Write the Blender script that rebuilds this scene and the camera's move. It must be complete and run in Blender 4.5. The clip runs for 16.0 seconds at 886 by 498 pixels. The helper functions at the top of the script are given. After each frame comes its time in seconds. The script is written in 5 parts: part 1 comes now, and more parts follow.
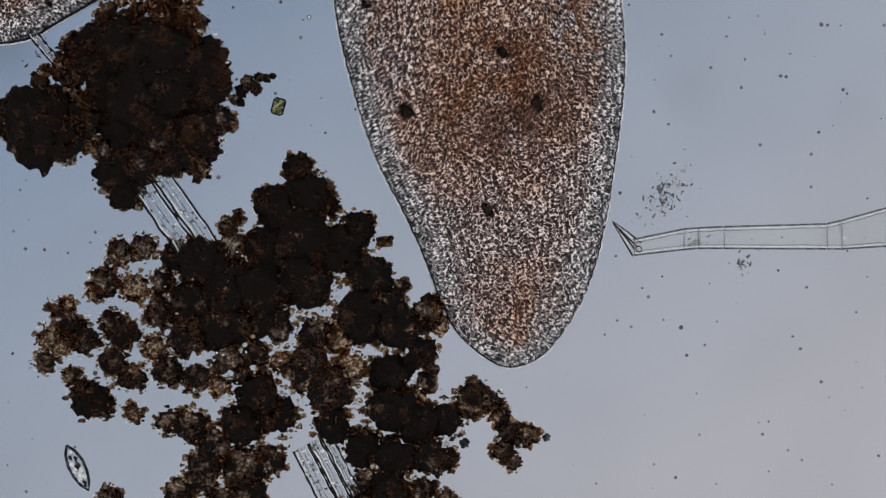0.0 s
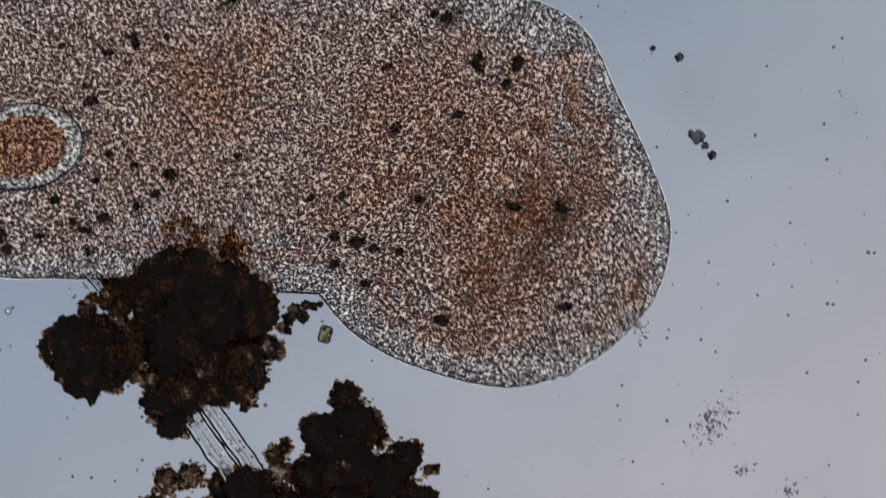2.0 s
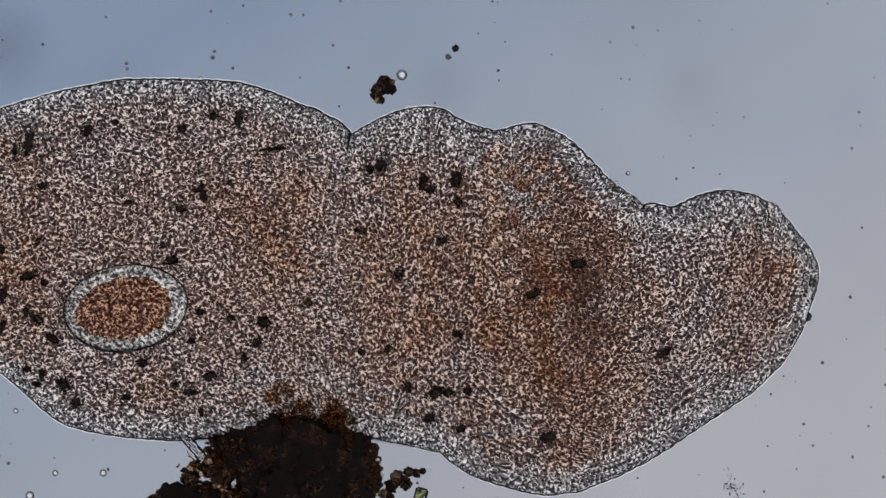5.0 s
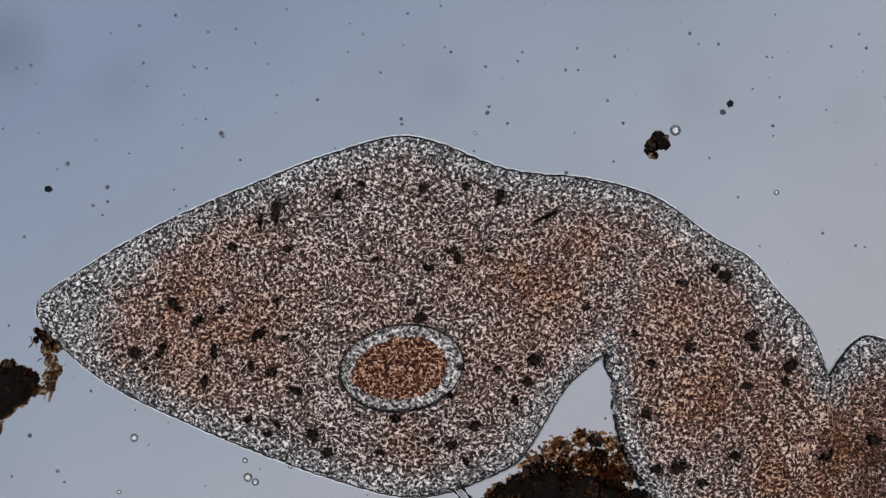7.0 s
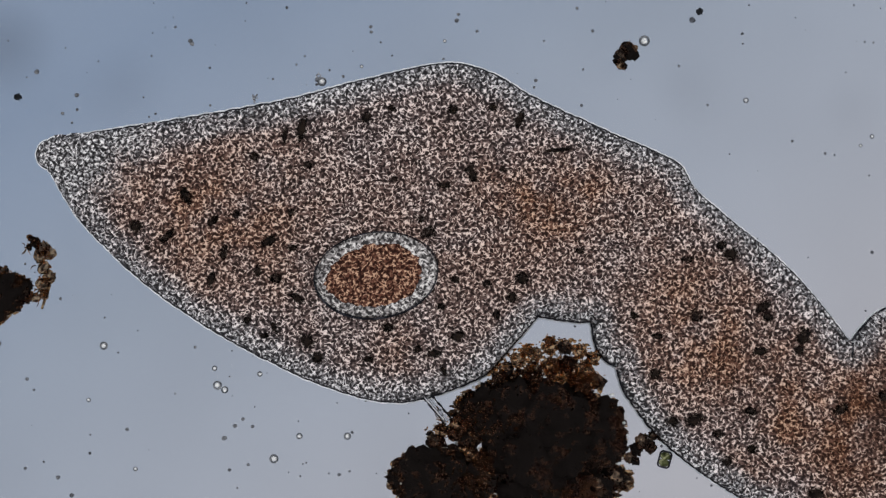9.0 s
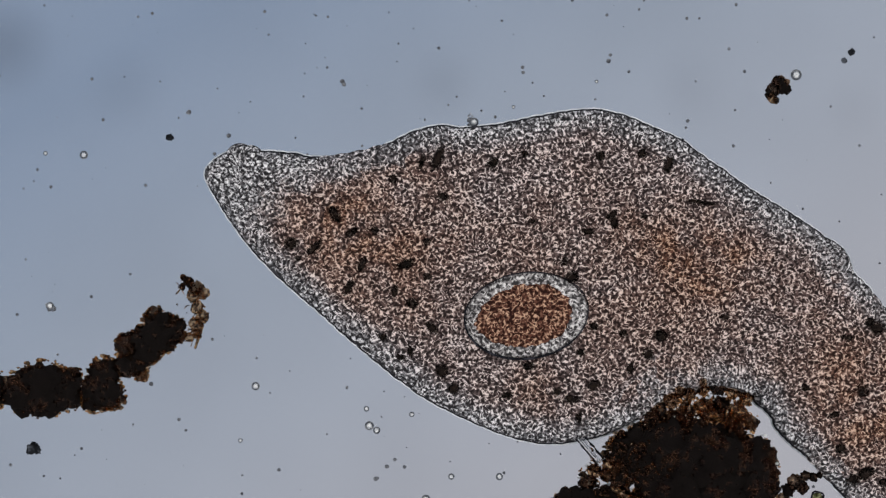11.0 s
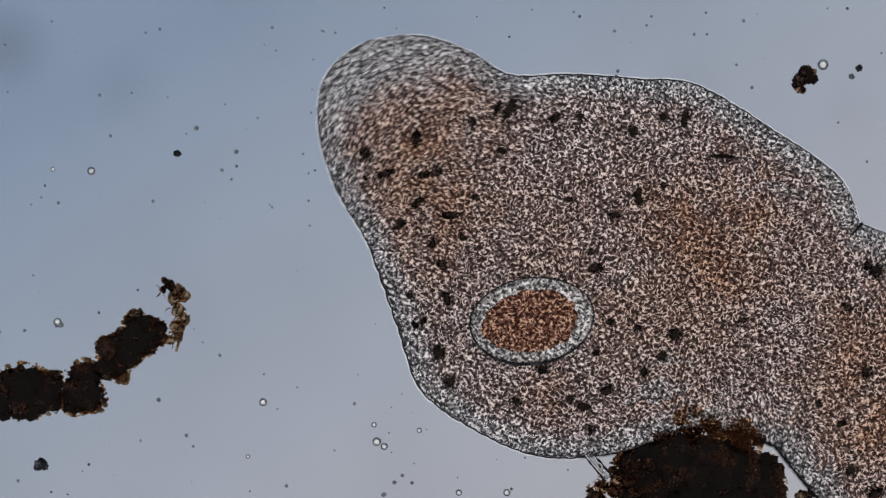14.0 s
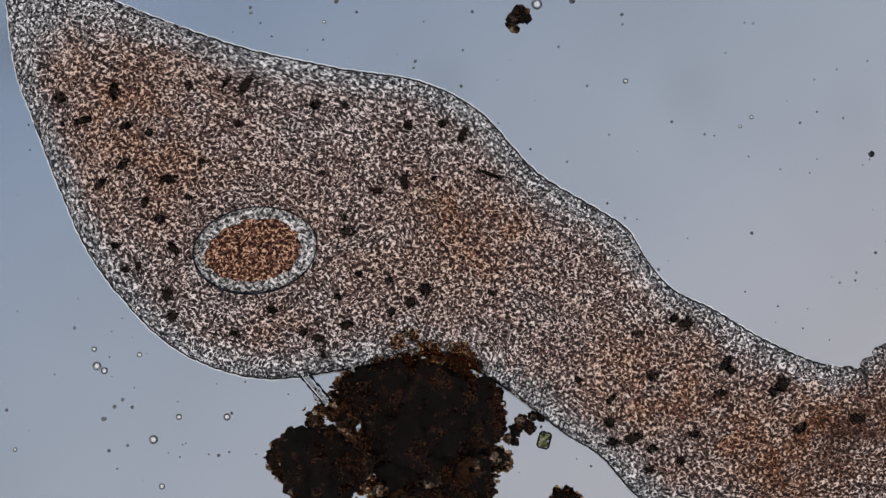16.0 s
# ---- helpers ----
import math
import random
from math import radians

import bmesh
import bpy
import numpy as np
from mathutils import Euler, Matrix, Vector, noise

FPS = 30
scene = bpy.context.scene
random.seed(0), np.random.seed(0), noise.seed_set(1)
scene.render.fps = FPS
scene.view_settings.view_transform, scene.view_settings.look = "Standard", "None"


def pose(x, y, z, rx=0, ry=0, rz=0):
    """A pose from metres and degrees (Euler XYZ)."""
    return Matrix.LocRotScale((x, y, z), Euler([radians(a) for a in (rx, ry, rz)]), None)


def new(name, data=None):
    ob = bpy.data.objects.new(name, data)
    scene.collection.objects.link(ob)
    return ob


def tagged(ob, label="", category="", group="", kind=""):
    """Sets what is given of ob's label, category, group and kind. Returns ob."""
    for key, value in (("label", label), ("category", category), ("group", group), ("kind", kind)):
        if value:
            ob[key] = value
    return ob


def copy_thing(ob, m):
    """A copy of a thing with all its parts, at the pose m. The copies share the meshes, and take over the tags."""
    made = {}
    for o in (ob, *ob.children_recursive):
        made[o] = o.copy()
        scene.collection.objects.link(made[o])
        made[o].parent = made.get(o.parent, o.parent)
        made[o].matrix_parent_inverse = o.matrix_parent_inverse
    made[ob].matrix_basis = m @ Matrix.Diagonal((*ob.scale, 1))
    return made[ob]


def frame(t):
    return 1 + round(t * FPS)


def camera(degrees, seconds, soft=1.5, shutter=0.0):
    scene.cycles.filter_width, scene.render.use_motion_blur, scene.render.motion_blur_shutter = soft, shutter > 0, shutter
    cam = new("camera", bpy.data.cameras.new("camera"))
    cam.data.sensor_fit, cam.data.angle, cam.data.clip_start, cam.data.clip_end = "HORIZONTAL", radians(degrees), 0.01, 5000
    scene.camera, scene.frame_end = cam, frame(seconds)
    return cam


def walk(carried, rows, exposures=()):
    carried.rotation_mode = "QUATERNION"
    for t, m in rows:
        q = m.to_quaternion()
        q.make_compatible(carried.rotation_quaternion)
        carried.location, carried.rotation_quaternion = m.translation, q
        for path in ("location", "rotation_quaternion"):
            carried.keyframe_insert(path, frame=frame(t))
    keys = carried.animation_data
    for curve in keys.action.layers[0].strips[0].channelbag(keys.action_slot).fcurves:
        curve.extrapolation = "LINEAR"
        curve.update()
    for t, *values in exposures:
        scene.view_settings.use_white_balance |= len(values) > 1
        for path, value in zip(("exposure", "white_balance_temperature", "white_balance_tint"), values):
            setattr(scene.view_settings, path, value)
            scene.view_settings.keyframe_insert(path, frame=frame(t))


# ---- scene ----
# A microscope's field built three thousand times life size: one micrometre is three millimetres here.
# All lengths below are micrometres; half a micrometre goes to a unit of the view.
U = 3e-3
HALF = 0.5

# Drift of the specimen under the objective: seconds, right, down.
STAGE = [
    (0.0, -683, -624), (0.034, -683, -623), (0.1, -680, -558), (0.2, -681, -564), (0.5, -680, -563), (1.0, -702, -502), (1.5, -655, -370), (2.0, -600, -221),
    (2.5, -581, -146), (3.0, -573, -105), (3.2, -570, -100), (5.3, -412, 76), (5.5, -388, 78),
    (6.0, -113, 139), (6.5, 49, 177), (7.0, 54, 163), (7.5, 58, 156), (8.0, 52, 106), (8.5, 4, 1),
    (9.0, 0, 0), (9.5, 0, 0), (10.0, 100, 24), (10.2, 259, 64), (12.3, 273, 74), (12.5, 274, 74),
    (13.0, 275, 73), (13.2, 276, 76), (13.5, 280, 87), (13.8, 282, 95), (14.0, 282, 100),
    (14.5, 75, 64), (15.0, -1, 37), (15.5, -165, -14), (16.0, -213, -34)]
STAGE_T = [row[0] for row in STAGE]


def drift(t):
    return (np.interp(t, STAGE_T, [row[1] for row in STAGE]), np.interp(t, STAGE_T, [row[2] for row in STAGE]))


def ground(x, y, t=9.0):
    """Micrometres on the slide of a place in the view at t."""
    sx, sy = drift(t)
    return ((x - sx - 784) * HALF, (441 - y + sy) * HALF)


EYE = 2400.0
FIELD = [(t, *ground(784, 441, t)) for t in STAGE_T]
cam = camera(math.degrees(2 * math.atan(784 * HALF / EYE)), 16.0, 1.3, 0.45)
walk(cam, [(t, pose(x * U, y * U, EYE * U)) for t, x, y in FIELD])

# ---- light: an even fill added all round to brighten the specimen, the lamp's field below (further down) ----
world = bpy.data.worlds.new("added_fill")
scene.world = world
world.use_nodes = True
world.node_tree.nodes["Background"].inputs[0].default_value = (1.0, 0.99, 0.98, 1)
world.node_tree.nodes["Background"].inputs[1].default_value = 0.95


# ---- materials ----
class Nodes:
    """A small builder of node materials."""

    def __init__(self, name):
        self.mat = bpy.data.materials.new(name)
        self.mat.use_nodes = True
        self.tree = self.mat.node_tree
        self.bsdf = self.tree.nodes["Principled BSDF"]
        self.out = self.tree.nodes["Material Output"]

    def add(self, kind, **values):
        node = self.tree.nodes.new(kind)
        for key, value in values.items():
            if key == "operation":
                node.operation = value
            elif key == "blend":
                node.blend_type = value
            elif key == "attribute":
                node.attribute_name = value
            elif key == "data":
                node.data_type = value
            elif key == "feature":
                node.feature = value
        return node

    def link(self, a, b):
        self.tree.links.new(a, b)

    def put(self, socket, value):
        if isinstance(value, bpy.types.NodeSocket):
            self.link(value, socket)
        else:
            socket.default_value = value

    def attr(self, name):
        return self.add("ShaderNodeAttribute", attribute=name).outputs["Vector"]

    def local(self, scale):
        """Object coordinates in micrometres times scale."""
        tex = self.add("ShaderNodeTexCoord")
        m = self.add("ShaderNodeVectorMath", operation="SCALE")
        self.link(tex.outputs["Object"], m.inputs[0])
        m.inputs["Scale"].default_value = scale / U
        info = self.add("ShaderNodeObjectInfo")
        off = self.add("ShaderNodeVectorMath", operation="ADD")
        mul = self.maths("MULTIPLY", info.outputs["Random"], 97.0)
        self.link(m.outputs[0], off.inputs[0])
        self.link(mul, off.inputs[1])
        return off.outputs[0]

    def scaled(self, vec, s):
        m = self.add("ShaderNodeVectorMath", operation="MULTIPLY")
        self.link(vec, m.inputs[0])
        m.inputs[1].default_value = s
        return m.outputs[0]

    def noise(self, vec, scale, detail=2.0, rough=0.5, warp=0.0):
        n = self.add("ShaderNodeTexNoise")
        self.link(vec, n.inputs["Vector"])
        n.inputs["Scale"].default_value = scale
        n.inputs["Detail"].default_value = detail
        n.inputs["Roughness"].default_value = rough
        n.inputs["Distortion"].default_value = warp
        return n.outputs["Fac"]

    def ramp(self, fac, *stops):
        r = self.add("ShaderNodeValToRGB")
        while len(r.color_ramp.elements) < len(stops):
            r.color_ramp.elements.new(0.5)
        for e, (p, c) in zip(r.color_ramp.elements, stops):
            e.position = p
            e.color = (*c, 1) if isinstance(c, tuple) else (c, c, c, 1)
        self.link(fac, r.inputs[0])
        return r.outputs[0]

    def maths(self, operation, a, b=0.0, clamp=False):
        m = self.add("ShaderNodeMath", operation=operation)
        m.use_clamp = clamp
        self.put(m.inputs[0], a)
        self.put(m.inputs[1], b)
        return m.outputs[0]

    def mix(self, fac, a, b, blend="MIX"):
        m = self.add("ShaderNodeMix", data="RGBA", blend=blend)
        self.put(m.inputs[0], fac)
        for socket, value in ((m.inputs[6], a), (m.inputs[7], b)):
            self.put(socket, (*value, 1) if isinstance(value, tuple) else value)
        return m.outputs[2]

    def finish(self, colour, rough=0.9, bump=None, strength=0.3):
        self.put(self.bsdf.inputs["Base Color"], (*colour, 1) if isinstance(colour, tuple) else colour)
        self.bsdf.inputs["Roughness"].default_value = rough
        self.bsdf.inputs["Specular IOR Level"].default_value = 0.05
        if bump is not None:
            b = self.add("ShaderNodeBump")
            b.inputs["Strength"].default_value = strength
            b.inputs["Distance"].default_value = 1.0 * U
            self.link(bump, b.inputs["Height"])
            self.link(b.outputs[0], self.bsdf.inputs["Normal"])
        return self.mat

    def veil(self, colour, see, rough=0.5):
        """A thin clear body: part of the light goes straight through."""
        self.put(self.bsdf.inputs["Base Color"], (*colour, 1) if isinstance(colour, tuple) else colour)
        self.bsdf.inputs["Roughness"].default_value = rough
        clear = self.add("ShaderNodeBsdfTransparent")
        m = self.add("ShaderNodeMixShader")
        self.put(m.inputs[0], see)
        self.link(self.bsdf.outputs[0], m.inputs[1])
        self.link(clear.outputs[0], m.inputs[2])
        self.link(m.outputs[0], self.out.inputs["Surface"])
        return self.mat


def worm_grain(k, vec):
    """Short pale curls on dark ground, as packed cells show them: 0 dark to 1 pale."""
    a = k.noise(vec, 0.28, 0.6, 0.5, 0.4)
    fold = k.maths("ABSOLUTE", k.maths("SUBTRACT", a, 0.5))
    curl = k.ramp(fold, (0.012, 1.0), (0.055, 0.42), (0.105, 0.0))
    cut = k.ramp(k.noise(vec, 0.26, 1.0, 0.5), (0.36, 0.12), (0.58, 1.0))
    crumb = k.ramp(k.noise(vec, 0.34, 0.5), (0.38, 0.0), (0.62, 1.0))
    return k.maths("ADD", k.maths("MULTIPLY", k.maths("MULTIPLY", curl, cut), 0.74), k.maths("MULTIPLY", crumb, 0.46), True)


def three_tone(k, g, dark, mid, pale):
    low = k.mix(k.ramp(g, (0.12, 0.0), (0.46, 1.0)), dark, mid)
    return k.mix(k.ramp(g, (0.46, 0.0), (0.90, 1.0)), low, pale)


def tissue_material():
    """Granular flatworm tissue: pale and dark grains, brown gut, clear skin layer."""
    k = Nodes("worm_tissue")
    rest, body = k.attr("rest"), k.attr("body")
    sep = k.add("ShaderNodeSeparateXYZ")
    k.link(body, sep.inputs[0])
    u, edge = sep.outputs[0], sep.outputs[2]
    blot = k.noise(rest, 0.045, 3.0, 0.6)
    wide = k.noise(rest, 0.016, 2.0, 0.55)

    def field(rows):
        """Soft patches of the gut, in body coordinates: station, side, half lengths, weight."""
        total = 0.0
        for u0, v0, du, dv, weight in rows:
            off = k.add("ShaderNodeVectorMath", operation="SUBTRACT")
            k.link(body, off.inputs[0])
            off.inputs[1].default_value = (u0, v0, 0)
            size = k.add("ShaderNodeVectorMath", operation="LENGTH")
            k.link(k.scaled(off.outputs[0], (1 / du, 1 / dv, 0)), size.inputs[0])
            patch = k.ramp(size.outputs["Value"], (0.25, weight), (0.75, weight * 0.62), (1.15, 0.0))
            total = k.maths("MAXIMUM", total, patch)
        return total

    gut = field([(2.95, 0.1, 1.35, 1.0, 0.85), (5.0, 0.68, 0.5, 0.25, 0.75), (6.6, -0.22, 1.6, 0.60, 0.95), (8.2, -0.35, 1.1, 0.45, 0.50),
                 (9.6, 0.05, 1.4, 0.95, 0.92), (10.9, 0.0, 1.4, 1.0, 0.92), (12.1, 0.0, 1.25, 1.0, 1.0), (14.3, 0.25, 1.1, 1.0, 0.90), (7.5, 0.0, 8.5, 1.3, 0.57)])
    gut = k.maths("MULTIPLY", gut, k.ramp(k.maths("ADD", k.maths("MULTIPLY", wide, 0.6), k.maths("MULTIPLY", blot, 0.4)), (0.36, 0.50), (0.56, 1.0)), True)
    gut = k.maths("MULTIPLY", gut, k.ramp(k.maths("DIVIDE", edge, 40.0), (0.10, 0.0), (0.65, 1.0)))
    dense = k.maths("MULTIPLY", field([(12.1, -0.1, 0.7, 0.75, 0.9), (10.6, 0.1, 0.9, 0.4, 0.4), (6.3, -0.3, 0.7, 0.25, 0.35)]), k.ramp(blot, (0.40, 0.2), (0.60, 1.0)))
    dark = k.mix(gut, (0.017, 0.0155, 0.017), (0.021, 0.0095, 0.0065))
    mid = k.mix(gut, (0.122, 0.106, 0.114), (0.135, 0.058, 0.034))
    pale = k.mix(gut, (0.86, 0.795, 0.815), (0.59, 0.375, 0.25))
    g = k.maths("ADD", worm_grain(k, rest), k.maths("MULTIPLY", k.maths("SUBTRACT", blot, 0.5), 0.16), True)
    g = k.maths("MULTIPLY", g, k.maths("SUBTRACT", 1.0, k.maths("MULTIPLY", dense, 0.45)))
    col = three_tone(k, g, dark, mid, pale)
    # the clear skin layer: packed upright cells, thicker at the head
    near = k.maths("DIVIDE", k.maths("ADD", edge, k.maths("MULTIPLY", k.maths("SUBTRACT", blot, 0.5), 14.0)), 60.0)
    skin = k.ramp(near, (0.08, 0.80), (0.26, 0.35), (0.42, 0.0))
    head = k.ramp(k.maths("DIVIDE", k.maths("ADD", u, k.maths("MULTIPLY", k.maths("SUBTRACT", wide, 0.5), 1.2)), 15.0), (0.105, 0.85), (0.145, 0.0))
    clear = k.maths("MAXIMUM", skin, head)
    cell = k.add("ShaderNodeTexVoronoi", feature="DISTANCE_TO_EDGE")
    k.link(rest, cell.inputs["Vector"])
    cell.inputs["Scale"].default_value = 0.20
    packed = k.ramp(cell.outputs["Distance"], (0.05, 0.0), (0.16, 0.55), (0.26, 0.90), (0.42, 0.30))
    soft = k.maths("ADD", k.maths("MULTIPLY", packed, 0.45), k.maths("MULTIPLY", g, 0.70), True)
    soft = k.ramp(soft, (0.14, 0.0), (0.96, 1.0))
    rim = three_tone(k, soft, (0.018, 0.018, 0.020), (0.205, 0.205, 0.222), (0.84, 0.84, 0.87))
    return k.finish(k.mix(clear, col, rim), 0.9, g, 0.25)


def curl_material(name, dark, mid, pale):
    k = Nodes(name)
    return k.finish(three_tone(k, worm_grain(k, k.local(1.0)), dark, mid, pale), 0.9)


def grain_material(name, dark, mid, pale, scale=0.3, lo=0.36, hi=0.64):
    k = Nodes(name)
    n = k.noise(k.local(1.0), scale, 3.0, 0.65, 0.5)
    return k.finish(k.ramp(n, (lo, dark), ((lo + hi) / 2, mid), (hi, pale)), 0.9, n, 0.5)


def lump_material(name, lo, hi, tint, see, grain_size=1.0):
    """Humus: opaque cores, and thin stained matter round them that lets the lamp's light through."""
    k = Nodes(name)
    p = k.local(1.0)
    grain = worm_grain(k, k.scaled(p, (grain_size, grain_size, grain_size)))
    big = k.maths("ADD", k.noise(p, 0.055, 2.0, 0.6), k.maths("MULTIPLY", k.maths("SUBTRACT", k.noise(p, 0.24, 2.0), 0.5), 0.5))
    thin = k.ramp(big, (lo, 0.0), (hi, 1.0))
    k.finish(k.mix(thin, (0.0062, 0.0048, 0.0045), (0.050, 0.026, 0.017)), 0.9, grain, 0.4)
    clear = k.add("ShaderNodeBsdfTransparent")
    hue = k.add("ShaderNodeNewGeometry").outputs["Random Per Island"]
    grey = tuple(0.7 * c + 0.3 * 0.80 for c in tint)
    k.put(clear.inputs[0], k.mix(k.ramp(hue, (0.2, 0.0), (0.9, 1.0)), tint, grey))
    m = k.add("ShaderNodeMixShader")
    k.put(m.inputs[0], k.maths("MULTIPLY", k.ramp(grain, (0.10, 0.15 * see), (0.40, see)), thin))
    k.link(k.bsdf.outputs[0], m.inputs[1])
    k.link(clear.outputs[0], m.inputs[2])
    k.link(m.outputs[0], k.out.inputs["Surface"])
    return k.mat


def spot_material():
    """Pigment: opaque heart, ragged thin border."""
    k = Nodes("pigment")
    p = k.local(1.0)
    k.finish(k.ramp(k.noise(p, 0.22, 3.0, 0.65), (0.38, (0.005, 0.004, 0.004)), (0.66, (0.022, 0.015, 0.012))), 0.9)
    reach = k.attr("reach")
    ragged = k.maths("ADD", reach, k.maths("MULTIPLY", k.maths("SUBTRACT", k.noise(p, 0.28, 2.0, 0.6), 0.5), 1.5))
    clear = k.add("ShaderNodeBsdfTransparent")
    m = k.add("ShaderNodeMixShader")
    k.put(m.inputs[0], k.ramp(ragged, (0.46, 0.08), (0.94, 0.96)))
    k.link(k.bsdf.outputs[0], m.inputs[1])
    k.link(clear.outputs[0], m.inputs[2])
    k.link(m.outputs[0], k.out.inputs["Surface"])
    return k.mat


TISSUE = tissue_material()
# dark line colour; along the worm's rim it paints the edge's refraction
DARK_LINE = grain_material("dark_line", (0.006, 0.006, 0.008), (0.011, 0.012, 0.016), (0.04, 0.04, 0.05), 0.1)
# pale colour that paints the bright optical halo round the worm
HALO = grain_material("worm_halo_rim", (0.44, 0.47, 0.52), (0.60, 0.63, 0.68), (0.78, 0.80, 0.84), 0.05)
SPOT = spot_material()
YOLK = curl_material("capsule_contents", (0.022, 0.009, 0.007), (0.120, 0.050, 0.034), (0.56, 0.36, 0.25))
CAPSULE = curl_material("capsule_wall", (0.035, 0.033, 0.035), (0.26, 0.245, 0.25), (0.74, 0.72, 0.72))
BLACK = lump_material("humus_black", 0.55, 0.72, (0.84, 0.64, 0.45), 0.90)
BROWN = lump_material("humus_brown", 0.42, 0.62, (0.90, 0.72, 0.53), 0.94)
AMBER = lump_material("humus_amber", 0.22, 0.44, (0.92, 0.70, 0.46), 0.95)
FRINGE = lump_material("humus_fringe", 0.28, 0.50, (0.90, 0.74, 0.56), 0.95)
SPECK = grain_material("dust_speck", (0.05, 0.055, 0.065), (0.115, 0.122, 0.14), (0.20, 0.21, 0.23), 0.3)
PALE_SPECK = grain_material("pale_speck", (0.24, 0.26, 0.29), (0.34, 0.36, 0.40), (0.50, 0.52, 0.56), 0.3)
CLEAR = Nodes("clear_cuticle").veil((0.30, 0.32, 0.35), 0.90)
EDGE = grain_material("cuticle_edge", (0.05, 0.055, 0.065), (0.10, 0.11, 0.125), (0.22, 0.23, 0.25), 0.2)
DARK_GRAIN = grain_material("dark_grain", (0.006, 0.007, 0.009), (0.018, 0.020, 0.024), (0.09, 0.10, 0.12), 0.25)
FOOT = Nodes("clear_foot").veil((0.46, 0.48, 0.46), 0.86)
GREEN = grain_material("diatom_green", (0.02, 0.022, 0.010), (0.075, 0.085, 0.035), (0.34, 0.35, 0.20), 0.2)
# bright refraction put into the colour: gloss lines, halo dots, bead middles
BRIGHT = grain_material("refractile_bright", (0.50, 0.53, 0.58), (0.72, 0.74, 0.77), (0.88, 0.89, 0.9), 0.3)


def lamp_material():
    """The lamp's field: a slope, bluer at one corner, and soft dust shadows, painted into the glow."""
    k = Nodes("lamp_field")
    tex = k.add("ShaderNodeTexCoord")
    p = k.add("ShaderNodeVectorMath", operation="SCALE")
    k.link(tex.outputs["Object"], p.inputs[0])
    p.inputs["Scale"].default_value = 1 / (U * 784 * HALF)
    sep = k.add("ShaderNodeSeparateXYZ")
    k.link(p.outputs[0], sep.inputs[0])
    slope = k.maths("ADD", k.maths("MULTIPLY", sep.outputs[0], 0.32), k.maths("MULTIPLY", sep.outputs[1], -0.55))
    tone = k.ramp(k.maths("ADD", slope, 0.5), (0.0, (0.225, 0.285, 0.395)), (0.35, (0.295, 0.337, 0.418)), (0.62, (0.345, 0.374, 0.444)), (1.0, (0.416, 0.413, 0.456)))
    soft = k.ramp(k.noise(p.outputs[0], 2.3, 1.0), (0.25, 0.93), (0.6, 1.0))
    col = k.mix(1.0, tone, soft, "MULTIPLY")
    # shadows of dust on the optics, painted as soft dark discs
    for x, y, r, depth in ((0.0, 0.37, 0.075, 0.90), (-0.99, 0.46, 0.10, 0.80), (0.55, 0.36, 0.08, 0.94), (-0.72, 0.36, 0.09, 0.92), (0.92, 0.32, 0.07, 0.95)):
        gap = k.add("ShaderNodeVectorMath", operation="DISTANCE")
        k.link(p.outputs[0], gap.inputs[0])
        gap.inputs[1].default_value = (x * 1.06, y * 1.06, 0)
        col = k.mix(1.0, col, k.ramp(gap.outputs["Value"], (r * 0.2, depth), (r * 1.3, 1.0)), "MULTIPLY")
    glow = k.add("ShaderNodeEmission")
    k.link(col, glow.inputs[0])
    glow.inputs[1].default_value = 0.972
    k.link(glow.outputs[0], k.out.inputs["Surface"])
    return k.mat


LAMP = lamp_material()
GLASS = Nodes("slide_glass")
GLASS.bsdf.inputs["Transmission Weight"].default_value = 1.0
GLASS.bsdf.inputs["Roughness"].default_value = 0.0
GLASS.bsdf.inputs["IOR"].default_value = 1.15
GLASS.bsdf.inputs["Base Color"].default_value = (0.99, 1.0, 1.0, 1)
GLASS = GLASS.mat


# ---- mesh helpers (all in micrometres) ----
def mesh_of(name, verts, faces, materials, slots=None, smooth=True):
    me = bpy.data.meshes.new(name)
    me.from_pydata([(x * U, y * U, z * U) for x, y, z in verts], [], faces)
    for m in materials:
        me.materials.append(m)
    if slots is not None:
        me.polygons.foreach_set("material_index", slots)
    me.polygons.foreach_set("use_smooth", [smooth] * len(me.polygons))
    me.update()
    return me


def part(name, me, parent, label="", m=None):
    ob = new(name, me)
    ob.parent = parent
    if m is not None:
        ob.matrix_basis = m
    return tagged(ob, label)


def at(x, y, z=0.0, rz=0.0):
    return pose(x * U, y * U, z * U, 0, 0, rz)


def thing(name, label, category, x=0.0, y=0.0, group="", kind=""):
    ob = new(name)
    ob.empty_display_size = 20 * U
    ob.matrix_basis = at(x, y)
    return tagged(ob, label, category, group, kind)


